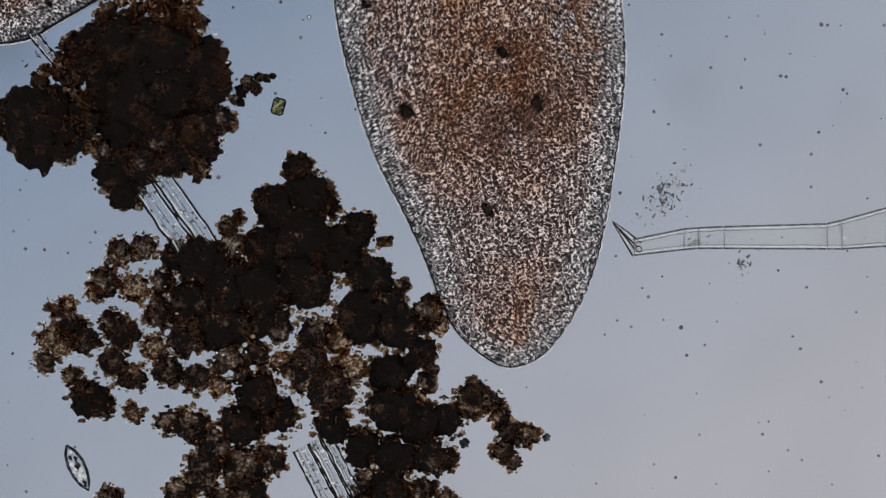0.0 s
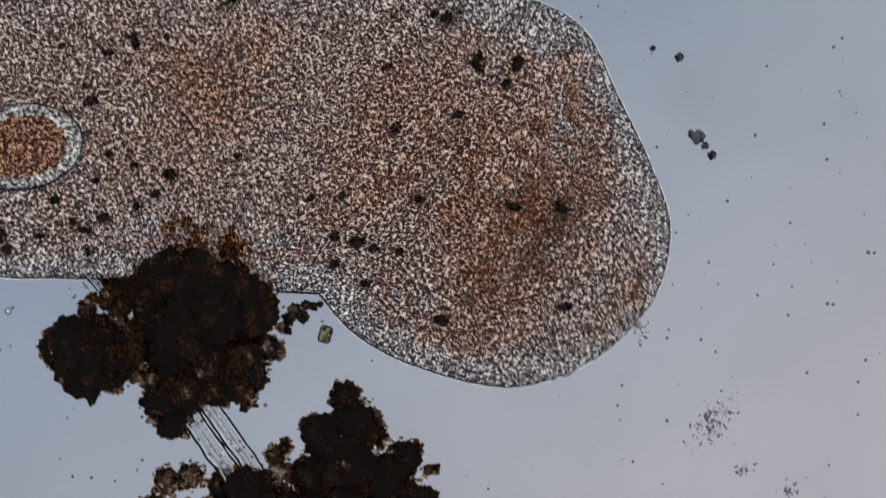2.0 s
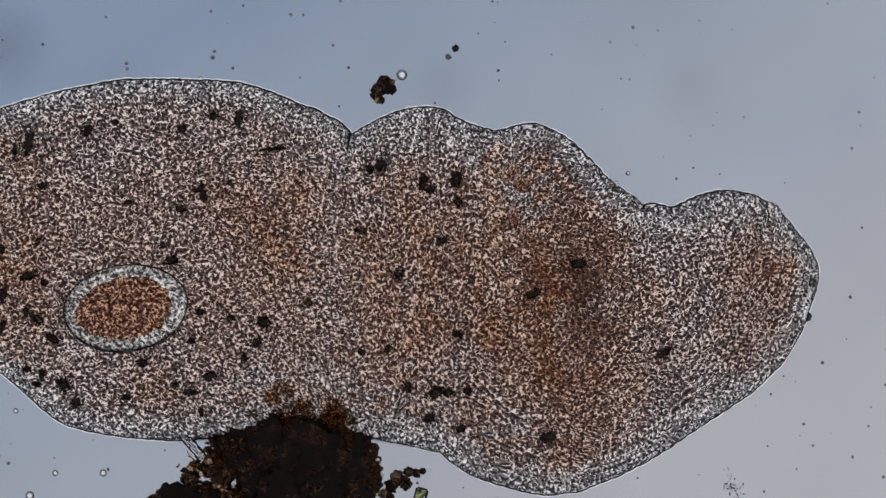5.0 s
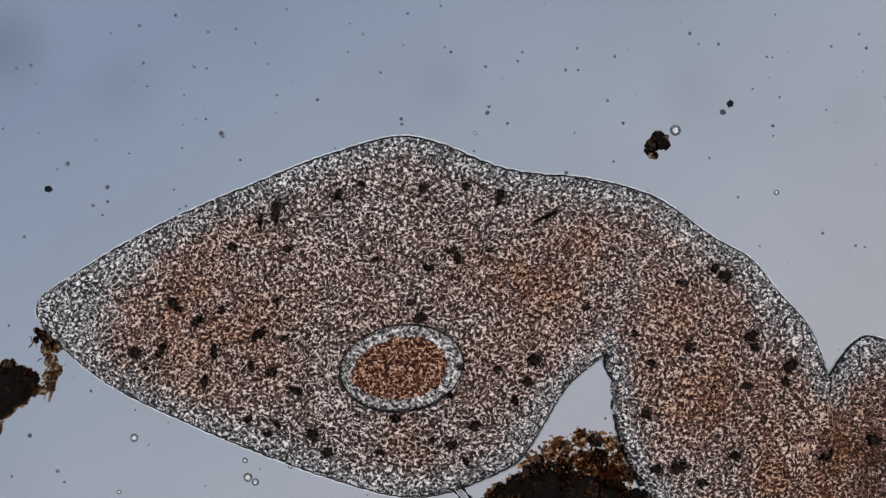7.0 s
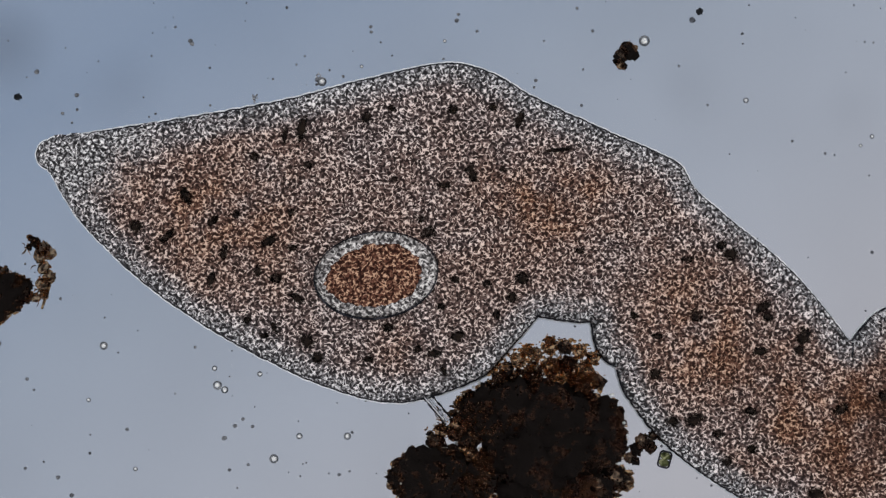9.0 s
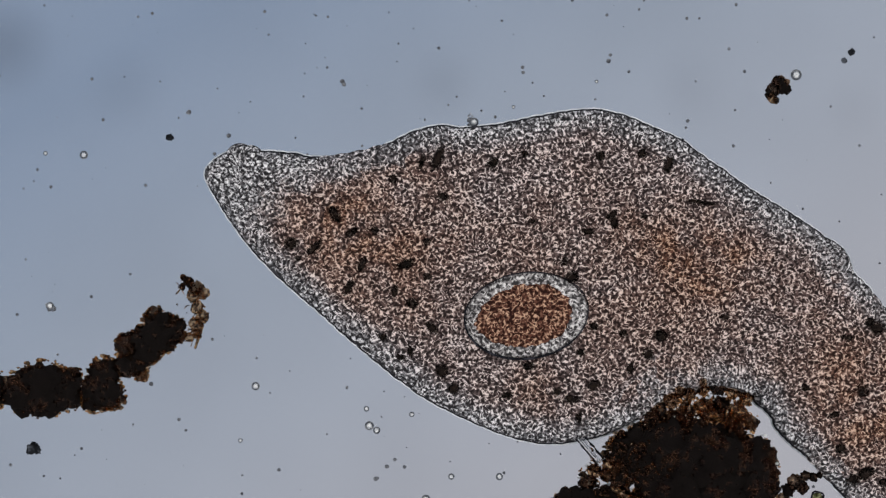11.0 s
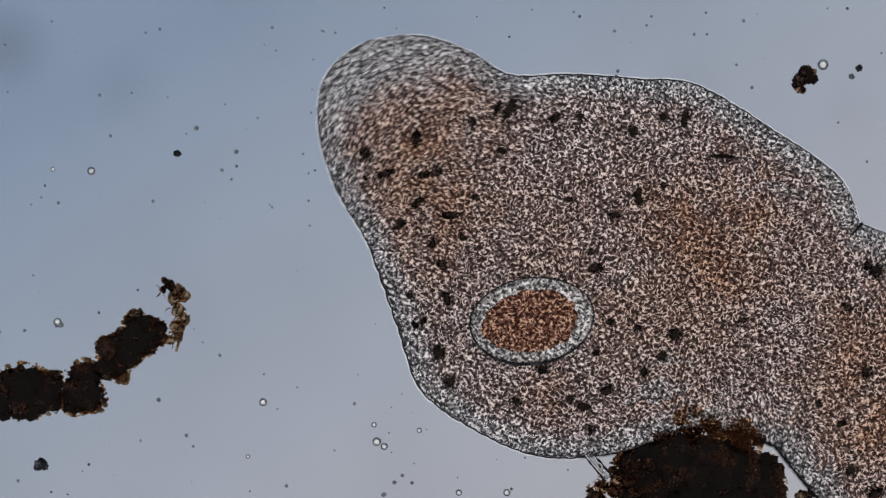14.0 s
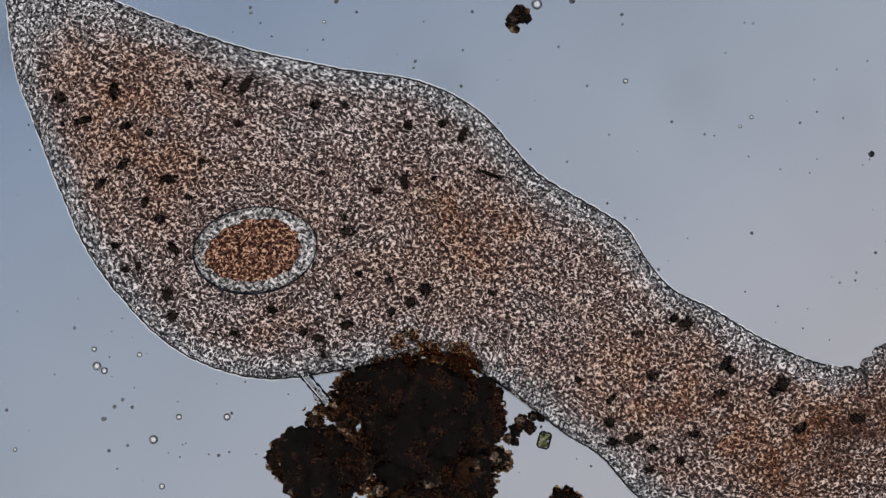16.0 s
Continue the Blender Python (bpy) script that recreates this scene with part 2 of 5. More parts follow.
def revolve(rings, count=24, wobble=0.0, seed=0, squash=1.0):
    """A closed body of rings (radius, height): verts, faces, ring number of each face."""
    rnd = random.Random(seed)
    a1, a2, p1, p2 = rnd.uniform(.4, 1), rnd.uniform(.3, .8), rnd.uniform(0, 6), rnd.uniform(0, 6)
    verts, faces, ring = [], [], []
    for r, z in rings:
        for i in range(count):
            a = 2 * math.pi * i / count
            q = r * (1 + wobble * (a1 * math.sin(2 * a + p1) + a2 * math.sin(3 * a + p2)))
            verts.append((q * math.cos(a), q * math.sin(a) * squash, z))
    for k in range(len(rings) - 1):
        for i in range(count):
            j = (i + 1) % count
            faces.append((k * count + i, k * count + j, (k + 1) * count + j, (k + 1) * count + i))
            ring.append(k)
    faces.append(tuple(range(count - 1, -1, -1)))
    ring.append(0)
    top = (len(rings) - 1) * count
    faces.append(tuple(range(top, top + count)))
    ring.append(len(rings) - 1)
    return verts, faces, ring


def blob(radius, rough=0.2, seed=0, level=3, flat=1.0, pitch=0.0):
    """A knobbly lump round the origin."""
    bm = bmesh.new()
    bmesh.ops.create_icosphere(bm, subdivisions=level, radius=1.0)
    off = Vector((seed * 3.17, seed * 1.31, seed * 7.7))
    verts = []
    for v in bm.verts:
        n = v.co.normalized()
        d = 1 + rough * noise.noise(n * 1.6 + off) + 0.6 * rough * noise.noise(n * 4.2 + off) + 0.32 * rough * noise.noise(n * 9.5 + off)
        c = n * radius * d
        verts.append((c.x, c.y, c.z * flat))
    faces = [[v.index for v in f.verts] for f in bm.faces]
    bm.free()
    return verts, faces


def tube(points, radii, sides=8):
    verts, faces = [], []
    for i, p in enumerate(points):
        a, b = Vector(points[max(i - 1, 0)]), Vector(points[min(i + 1, len(points) - 1)])
        d = (b - a).normalized()
        n = Vector((0, 0, 1)).cross(d)
        n = n.normalized() if n.length > 1e-6 else Vector((1, 0, 0))
        w = d.cross(n)
        for s in range(sides):
            t = 2 * math.pi * s / sides
            verts.append(tuple(Vector(p) + float(radii[i]) * (math.cos(t) * n + math.sin(t) * w)))
    for i in range(len(points) - 1):
        for s in range(sides):
            q = (s + 1) % sides
            faces.append((i * sides + s, i * sides + q, (i + 1) * sides + q, (i + 1) * sides + s))
    faces.append(tuple(range(sides - 1, -1, -1)))
    faces.append(tuple(range((len(points) - 1) * sides, len(points) * sides)))
    return verts, faces


def box(x0, y0, z0, x1, y1, z1):
    v = [(x, y, z) for z in (z0, z1) for y in (y0, y1) for x in (x0, x1)]
    return v, [(0, 2, 3, 1), (4, 5, 7, 6), (0, 1, 5, 4), (2, 6, 7, 3), (0, 4, 6, 2), (1, 3, 7, 5)]


def joined(pieces):
    verts, faces = [], []
    for pv, pf in pieces:
        n = len(verts)
        verts.extend(pv)
        faces.extend([tuple(i + n for i in f) for f in pf])
    return verts, faces


# ---- slide and lamp ----
slide = tagged(new("ground_slide", mesh_of("slide", *box(-1500, -1250, -120, 1700, 900, 0), [GLASS], smooth=False)),
               "clear glass microscope slide under the water film", "slide", kind="structure")
slide.visible_shadow = False
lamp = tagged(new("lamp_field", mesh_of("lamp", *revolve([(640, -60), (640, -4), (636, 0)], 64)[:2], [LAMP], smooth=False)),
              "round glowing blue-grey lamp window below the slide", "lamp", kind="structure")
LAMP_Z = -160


# ---- the flatworm ----
OUTLINE = {}


def shape(t, tip, top, tail, under):
    """The worm's outline at t: head tip, upper side, tail tip, lower side, head to tail."""
    OUTLINE[t] = np.array([ground(*p, t) for p in [tip, *top, tail, *reversed(under)]])


shape(0.0, (-520, -240), [(-470, -340), (-370, -440), (-240, -490), (-40, -490), (110, -480), (260, -480), (400, -480), (560, -470), (760, -420), (940, -320), (1060, -150), (1105, 70), (1088, 290), (1045, 495)], (905, 650),
      [(-490, -180), (-430, -90), (-300, 20), (-100, 75), (40, 72), (130, 25), (220, -20), (330, -20), (440, -5), (590, -10), (605, 80), (655, 255), (735, 420), (800, 575)])
shape(0.5, (-520, -190), [(-470, -290), (-370, -390), (-240, -440), (-40, -440), (110, -430), (260, -430), (400, -430), (560, -420), (740, -380), (900, -290), (1020, -150), (1050, 80), (1065, 350), (1075, 610)], (985, 745),
      [(-490, -130), (-430, -40), (-300, 70), (-100, 125), (60, 134), (200, 90), (345, 2), (430, -60), (530, -70), (630, -40), (650, 95), (730, 270), (780, 450), (835, 640)])
shape(1.0, (-520, -130), [(-470, -230), (-370, -330), (-240, -380), (-40, -380), (110, -370), (260, -360), (400, -350), (550, -330), (720, -290), (880, -210), (1010, -100), (1055, 60), (1093, 270), (1085, 410)], (1020, 528),
      [(-490, -70), (-430, 20), (-300, 130), (-100, 182), (80, 170), (190, 70), (300, 82), (370, 48), (440, 98), (530, 112), (530, 215), (640, 355), (750, 485), (880, 552)])
shape(1.5, (-480, 0), [(-430, -90), (-330, -190), (-200, -240), (0, -240), (150, -230), (300, -220), (430, -220), (560, -210), (700, -190), (850, -150), (980, -70), (1055, 25), (1095, 130), (1105, 240)], (1060, 370),
      [(-450, 60), (-380, 140), (-250, 250), (-60, 322), (60, 325), (180, 330), (300, 335), (430, 360), (500, 412), (560, 460), (640, 500), (750, 513), (860, 513), (970, 465)])
shape(2.0, (-430, 120), [(-380, 30), (-280, -70), (-150, -120), (60, -120), (220, -130), (380, -90), (520, -90), (650, -80), (780, -60), (930, -5), (1030, 50), (1095, 175), (1150, 290), (1185, 400)], (1160, 520),
      [(-400, 200), (-330, 290), (-200, 410), (0, 488), (100, 492), (200, 495), (330, 500), (430, 510), (500, 517), (565, 520), (630, 592), (740, 650), (910, 685), (1060, 630)])
shape(2.5, (-430, 190), [(-380, 110), (-280, 10), (-150, -40), (80, -40), (330, -30), (415, 33), (520, -10), (620, -20), (700, 10), (785, 97), (930, 98), (1090, 200), (1150, 370), (1212, 550)], (1205, 725),
      [(-400, 270), (-330, 360), (-200, 490), (0, 550), (110, 567), (200, 570), (340, 530), (450, 508), (540, 545), (630, 530), (670, 620), (800, 718), (960, 785), (1110, 798)])
shape(3.0, (-430, 225), [(-380, 150), (-280, 60), (-150, 10), (50, 8), (190, 45), (300, 24), (390, 45), (480, 30), (560, 62), (680, 66), (800, 48), (1000, 120), (1158, 380), (1240, 590)], (1235, 765),
      [(-400, 310), (-330, 400), (-200, 520), (-10, 592), (130, 610), (240, 590), (340, 530), (440, 497), (520, 488), (600, 450), (640, 520), (690, 650), (850, 770), (1050, 837)])
shape(3.2, (-430, 230), [(-380, 150), (-280, 60), (-150, 20), (20, 17), (200, 98), (300, 48), (400, 30), (480, 18), (545, 38), (680, 28), (850, 52), (1040, 145), (1180, 400), (1245, 600)], (1215, 760),
      [(-400, 310), (-330, 400), (-200, 520), (-20, 598), (130, 610), (240, 580), (310, 500), (430, 490), (530, 458), (638, 390), (650, 480), (670, 625), (810, 757), (1000, 838)])
shape(4.25, (-360, 355), [(-310, 265), (-210, 175), (-65, 112), (100, 88), (265, 118), (380, 104), (480, 115), (540, 122), (582, 144), (710, 114), (870, 150), (1040, 192), (1200, 310), (1335, 440)], (1400, 600),
      [(-325, 430), (-260, 500), (-100, 580), (55, 676), (220, 700), (345, 680), (435, 630), (530, 635), (615, 629), (715, 610), (760, 690), (860, 780), (1060, 832), (1280, 750)])
shape(5.3, (-290, 480), [(-240, 380), (-140, 290), (20, 205), (180, 160), (330, 137), (460, 160), (560, 200), (600, 225), (618, 250), (740, 200), (870, 243), (955, 226), (1138, 350), (1320, 300)], (1462, 440),
      [(-250, 550), (-190, 600), (0, 640), (130, 755), (310, 790), (450, 780), (560, 760), (630, 780), (700, 800), (790, 825), (870, 865), (1020, 885), (1220, 770), (1410, 620)])
shape(5.5, (-270, 480), [(-220, 380), (-120, 290), (30, 200), (180, 165), (320, 135), (460, 163), (560, 197), (612, 215), (628, 242), (720, 218), (903, 318), (1035, 243), (1213, 312), (1365, 275)], (1516, 450),
      [(-240, 550), (-180, 610), (0, 630), (130, 735), (310, 790), (450, 770), (560, 735), (630, 755), (700, 766), (800, 768), (880, 788), (990, 872), (1200, 845), (1420, 675)])
shape(6.0, (3, 510), [(50, 390), (150, 290), (300, 245), (420, 222), (520, 205), (690, 250), (850, 252), (960, 295), (1050, 365), (1150, 465), (1225, 555), (1420, 370), (1500, 345), (1640, 420)], (1700, 620),
      [(30, 580), (110, 665), (280, 740), (440, 810), (600, 857), (760, 830), (880, 765), (950, 755), (1010, 805), (1110, 880), (1220, 960), (1370, 1000), (1500, 990), (1620, 880)])
shape(6.5, (103, 570), [(180, 470), (320, 375), (460, 320), (570, 275), (690, 258), (850, 340), (1000, 335), (1100, 345), (1225, 390), (1340, 490), (1415, 640), (1520, 575), (1680, 680), (1790, 850)], (1810, 1020),
      [(130, 625), (200, 685), (300, 740), (550, 825), (720, 882), (880, 830), (970, 700), (1040, 630), (1050, 690), (1110, 870), (1240, 980), (1400, 1050), (1560, 1090), (1710, 1100)])
shape(7.0, (66, 545), [(102, 506), (270, 405), (450, 325), (600, 268), (730, 242), (900, 300), (1050, 318), (1160, 350), (1262, 420), (1380, 520), (1465, 665), (1540, 595), (1700, 700), (1800, 870)], (1820, 1040),
      [(80, 582), (170, 665), (290, 730), (550, 835), (740, 880), (900, 830), (1000, 680), (1070, 625), (1088, 700), (1160, 882), (1280, 990), (1430, 1060), (1580, 1100), (1720, 1110)])
shape(7.5, (78, 508), [(116, 469), (290, 405), (470, 340), (620, 285), (775, 245), (930, 300), (1080, 328), (1200, 370), (1290, 445), (1390, 540), (1470, 665), (1540, 640), (1700, 740), (1800, 900)], (1820, 1060),
      [(92, 546), (180, 630), (310, 715), (570, 825), (740, 875), (900, 810), (1000, 685), (1078, 655), (1105, 725), (1170, 900), (1290, 1000), (1440, 1070), (1590, 1110), (1730, 1120)])
shape(8.0, (98, 425), [(136, 388), (300, 345), (480, 292), (640, 245), (800, 206), (950, 265), (1090, 300), (1210, 345), (1303, 430), (1400, 530), (1500, 660), (1568, 630), (1720, 720), (1820, 880)], (1830, 1040),
      [(110, 462), (190, 550), (330, 645), (560, 760), (740, 820), (890, 770), (985, 650), (1085, 640), (1120, 715), (1190, 870), (1300, 960), (1450, 1040), (1600, 1080), (1740, 1100)])
shape(8.5, (70, 288), [(112, 257), (290, 222), (480, 180), (640, 135), (790, 110), (930, 180), (1080, 235), (1190, 280), (1268, 355), (1390, 470), (1483, 600), (1565, 515), (1700, 620), (1790, 790)], (1800, 940),
      [(84, 322), (150, 420), (290, 530), (520, 660), (690, 712), (840, 675), (950, 552), (1050, 560), (1095, 645), (1180, 775), (1300, 865), (1430, 930), (1560, 975), (1700, 990)])
shape(9.0, (68, 266), [(120, 244), (300, 214), (500, 178), (660, 138), (800, 112), (940, 170), (1080, 235), (1200, 290), (1275, 375), (1400, 480), (1503, 605), (1580, 545), (1720, 640), (1800, 800)], (1800, 950),
      [(90, 306), (150, 400), (300, 535), (530, 665), (700, 712), (850, 675), (960, 562), (1045, 572), (1090, 650), (1180, 780), (1310, 882), (1430, 940), (1560, 980), (1700, 1000)])
shape(9.5, (63, 246), [(110, 222), (300, 210), (500, 175), (660, 140), (800, 112), (940, 165), (1080, 232), (1190, 290), (1244, 447), (1400, 585), (1550, 668), (1640, 610), (1780, 720), (1870, 880)], (1880, 1020),
      [(80, 288), (160, 395), (290, 520), (520, 655), (690, 712), (840, 680), (937, 580), (1080, 620), (1110, 680), (1200, 800), (1320, 882), (1460, 960), (1600, 1020), (1750, 1050)])
shape(10.0, (168, 246), [(214, 220), (430, 235), (600, 203), (760, 172), (900, 148), (1040, 180), (1180, 295), (1290, 390), (1375, 505), (1450, 520), (1560, 600), (1680, 690), (1820, 790), (1930, 950)], (1960, 1090),
      [(188, 286), (270, 390), (390, 525), (620, 685), (790, 738), (920, 715), (1030, 610), (1150, 645), (1240, 715), (1310, 810), (1400, 890), (1530, 980), (1680, 1060), (1830, 1110)])
shape(10.2, (319, 264), [(366, 241), (590, 282), (760, 238), (900, 220), (1060, 190), (1200, 240), (1320, 345), (1440, 430), (1530, 515), (1610, 560), (1720, 640), (1840, 720), (1970, 830), (2080, 990)], (2110, 1130),
      [(334, 296), (410, 400), (510, 490), (760, 710), (930, 775), (1060, 755), (1190, 660), (1320, 685), (1400, 770), (1490, 880), (1580, 950), (1700, 1020), (1840, 1090), (1980, 1140)])
shape(12.3, (447, 365), [(470, 325), (560, 262), (720, 215), (870, 210), (1050, 190), (1180, 230), (1330, 300), (1480, 385), (1525, 510), (1640, 600), (1750, 700), (1850, 680), (1980, 790), (2070, 940)], (2090, 1080),
      [(455, 430), (500, 510), (580, 600), (770, 715), (960, 785), (1100, 775), (1240, 720), (1340, 725), (1400, 800), (1490, 882), (1590, 950), (1700, 1010), (1850, 1070), (1990, 1110)])
shape(12.5, (406, 360), [(415, 325), (490, 270), (680, 228), (870, 215), (1050, 192), (1170, 225), (1320, 300), (1470, 385), (1518, 512), (1640, 580), (1750, 680), (1850, 670), (1980, 780), (2070, 930)], (2090, 1070),
      [(410, 415), (450, 480), (540, 570), (770, 710), (960, 782), (1100, 770), (1250, 700), (1370, 697), (1400, 800), (1470, 882), (1590, 950), (1700, 1010), (1850, 1070), (1990, 1110)])
shape(13.0, (379, 294), [(385, 270), (500, 250), (680, 250), (870, 262), (1060, 272), (1200, 275), (1360, 315), (1490, 375), (1538, 425), (1640, 450), (1760, 530), (1870, 560), (2000, 690), (2090, 850)], (2110, 1000),
      [(385, 365), (415, 430), (510, 520), (770, 700), (960, 780), (1100, 775), (1250, 740), (1360, 800), (1420, 880), (1500, 960), (1600, 1010), (1720, 1050), (1850, 1080), (1990, 1090)])
shape(13.2, (480, 195), [(505, 143), (600, 142), (720, 180), (850, 235), (1060, 248), (1220, 255), (1360, 287), (1480, 350), (1530, 402), (1640, 430), (1760, 520), (1870, 550), (2000, 680), (2090, 840)], (2110, 1000),
      [(483, 250), (520, 350), (600, 465), (770, 700), (960, 782), (1100, 775), (1250, 740), (1370, 800), (1430, 880), (1500, 960), (1600, 1010), (1720, 1050), (1850, 1080), (1990, 1090)])
shape(13.5, (725, -60), [(800, -55), (872, 20), (925, 110), (1000, 158), (1100, 185), (1230, 214), (1370, 262), (1480, 330), (1525, 388), (1640, 410), (1760, 500), (1870, 540), (2000, 670), (2090, 840)], (2110, 1000),
      [(670, 60), (692, 200), (690, 430), (770, 690), (970, 797), (1100, 785), (1250, 750), (1380, 800), (1440, 880), (1510, 960), (1600, 1010), (1720, 1050), (1850, 1080), (1990, 1090)])
shape(13.8, (740, 28), [(830, 38), (890, 75), (950, 140), (1050, 148), (1150, 172), (1250, 185), (1370, 245), (1460, 310), (1515, 385), (1640, 400), (1760, 490), (1870, 530), (2000, 670), (2090, 840)], (2110, 1000),
      [(670, 65), (625, 180), (672, 400), (745, 665), (970, 802), (1100, 790), (1250, 760), (1390, 810), (1445, 890), (1520, 970), (1610, 1020), (1730, 1060), (1860, 1090), (1990, 1100)])
shape(14.0, (640, 80), [(740, 64), (830, 92), (900, 132), (1010, 132), (1130, 140), (1230, 150), (1370, 232), (1485, 315), (1520, 395), (1620, 440), (1720, 520), (1830, 540), (1950, 680), (2040, 850)], (2060, 1000),
      [(580, 130), (567, 250), (650, 430), (745, 690), (960, 808), (1100, 800), (1230, 760), (1370, 790), (1435, 870), (1520, 960), (1610, 1020), (1720, 1060), (1840, 1090), (1960, 1100)])
shape(14.5, (272, 150), [(320, 103), (430, 95), (620, 118), (780, 130), (950, 131), (1080, 185), (1230, 290), (1315, 415), (1365, 475), (1470, 545), (1600, 690), (1720, 700), (1840, 830), (1930, 980)], (1950, 1120),
      [(280, 230), (300, 310), (400, 465), (560, 690), (800, 775), (950, 740), (1080, 705), (1180, 715), (1200, 810), (1240, 900), (1330, 980), (1450, 1050), (1600, 1100), (1770, 1140)])
shape(15.0, (168, 120), [(200, 92), (300, 85), (520, 108), (700, 122), (880, 132), (980, 180), (1085, 330), (1250, 425), (1360, 512), (1500, 620), (1640, 740), (1740, 720), (1850, 830), (1930, 980)], (1940, 1120),
      [(185, 190), (215, 280), (310, 430), (480, 650), (700, 742), (850, 700), (980, 635), (1090, 690), (1180, 770), (1215, 870), (1310, 960), (1430, 1040), (1590, 1100), (1760, 1140)])
shape(15.5, (25, 10), [(60, -5), (190, 5), (370, 55), (560, 98), (740, 118), (840, 150), (950, 285), (1110, 390), (1220, 498), (1370, 605), (1523, 695), (1610, 640), (1740, 740), (1830, 900)], (1840, 1040),
      [(35, 90), (80, 220), (160, 400), (310, 600), (530, 690), (680, 670), (800, 620), (930, 665), (1000, 725), (1060, 775), (1140, 882), (1260, 960), (1420, 1020), (1600, 1060)])
shape(16.0, (12, -70), [(90, -50), (220, 10), (420, 82), (600, 122), (750, 147), (850, 200), (950, 305), (1105, 402), (1190, 512), (1350, 600), (1522, 657), (1600, 600), (1740, 680), (1850, 840)], (1870, 980),
      [(14, 20), (30, 130), (100, 320), (260, 575), (470, 670), (640, 650), (780, 630), (890, 685), (1000, 768), (1060, 805), (1130, 880), (1250, 950), (1400, 1010), (1560, 1050)])

TIMES = sorted(OUTLINE)
REST = 9.0
LOOP = 30
KNOTS = {t: {float(k): p for k, p in enumerate(OUTLINE[t])} for t in TIMES}


def refine(t, top, under):
    """Further points of the outline at t: (station, x, y) on the upper and the lower side."""
    for u, x, y in top:
        KNOTS[t][float(u)] = np.array(ground(x, y, t))
    for u, x, y in under:
        KNOTS[t][float(LOOP - u)] = np.array(ground(x, y, t))


refine(0.0, [(14.5, 972, 618)], [(14.5, 848, 625)])
refine(0.5, [(14.5, 1050, 712)], [(14.5, 893, 712)])
refine(1.0, [], [(5.4, 130, 148), (5.8, 178, 95), (6, 212, 75)])
refine(2.5, [(10.2, 805, 84), (10.5, 860, 83), (11.5, 1010, 130), (12.5, 1132, 290), (14.5, 1218, 620)], [(11.5, 728, 686), (12.5, 880, 760), (13, 955, 787), (14, 1110, 799), (14.5, 1172, 790)])
refine(5.5, [(10.5, 820, 250), (11.3, 945, 265), (12.5, 1140, 265), (12.8, 1190, 292), (13, 1213, 318), (13.2, 1232, 288), (13.5, 1295, 275), (14, 1375, 280), (14.5, 1480, 350)], [])
refine(6.0, [(8, 970, 290), (8.5, 1018, 325)], [(2.5, 185, 712)])
refine(6.5, [(5.5, 775, 283), (10, 1350, 490), (10.5, 1395, 555), (11, 1419, 634), (11.5, 1455, 598)], [(6, 898, 838), (6.5, 936, 780), (7, 970, 712), (7.5, 1003, 660), (8, 1040, 635), (8.5, 1042, 672), (9, 1052, 712), (9.5, 1078, 795), (10, 1122, 882)])
refine(7.0, [(9.5, 1328, 458), (10.5, 1432, 580)], [(6, 905, 825), (6.5, 950, 772), (7, 1000, 690), (7.5, 1032, 658), (8, 1070, 628), (8.5, 1070, 650), (9, 1087, 684), (9.3, 1085, 735), (9.65, 1105, 808), (10, 1150, 882)])
refine(7.5, [(9.5, 1350, 478), (10.5, 1442, 592)], [(6, 905, 820), (6.5, 957, 755), (7, 1002, 690), (7.5, 1050, 675), (8, 1078, 655), (8.3, 1079, 690), (8.6, 1090, 712), (9, 1104, 724), (9.5, 1104, 785), (10, 1155, 885)])
refine(8.0, [(5.5, 880, 222), (6, 950, 262), (9.5, 1358, 470), (10.5, 1458, 592)], [(3.5, 445, 715), (4, 562, 768), (4.5, 660, 808), (6, 905, 765), (6.5, 955, 708), (7, 1000, 643), (7.5, 1050, 645), (8, 1087, 628), (8.4, 1088, 665), (8.7, 1100, 698), (9, 1122, 714), (9.5, 1135, 780), (10, 1198, 868)])
refine(8.5, [(5.5, 868, 128), (6, 935, 168), (10.5, 1443, 532)], [(3.5, 405, 602), (4.5, 605, 690), (6, 855, 668), (6.5, 908, 612), (7, 953, 552), (7.5, 1010, 558), (8, 1051, 562), (8.4, 1058, 597), (8.7, 1074, 628), (9, 1095, 645), (9.5, 1110, 702), (10, 1175, 785)])
refine(9.0, [(5.5, 875, 132), (8.5, 1228, 333)], [(6, 852, 668), (6.5, 905, 615), (7, 952, 561), (7.5, 1010, 570), (8, 1045, 570), (8.4, 1053, 612), (8.7, 1070, 638), (9, 1090, 650), (9.5, 1107, 700), (10, 1180, 790)])
refine(9.5, [(5.5, 875, 130), (8.5, 1233, 365), (9.5, 1312, 502), (10, 1400, 574), (10.5, 1480, 640), (11, 1549, 682)], [(6.5, 906, 628), (7, 945, 575), (7.4, 985, 605), (8.5, 1092, 655), (9, 1102, 684), (9.5, 1140, 752)])
refine(10.0, [], [(7.5, 1095, 632), (8.5, 1190, 688), (9, 1232, 713), (9.5, 1262, 770)])
refine(12.5, [], [(3.5, 655, 644), (4, 766, 719), (4.5, 860, 764), (8, 1371, 695), (8.4, 1373, 730), (8.7, 1382, 768), (9, 1400, 805), (9.5, 1432, 848)])
refine(13.0, [], [(3.5, 640, 600), (4.5, 862, 755)])
refine(13.2, [], [(4.5, 862, 757)])
refine(13.5, [(6.5, 1305, 230), (7.5, 1432, 292), (8.5, 1508, 360)], [(3.5, 708, 560), (4.5, 850, 760)])
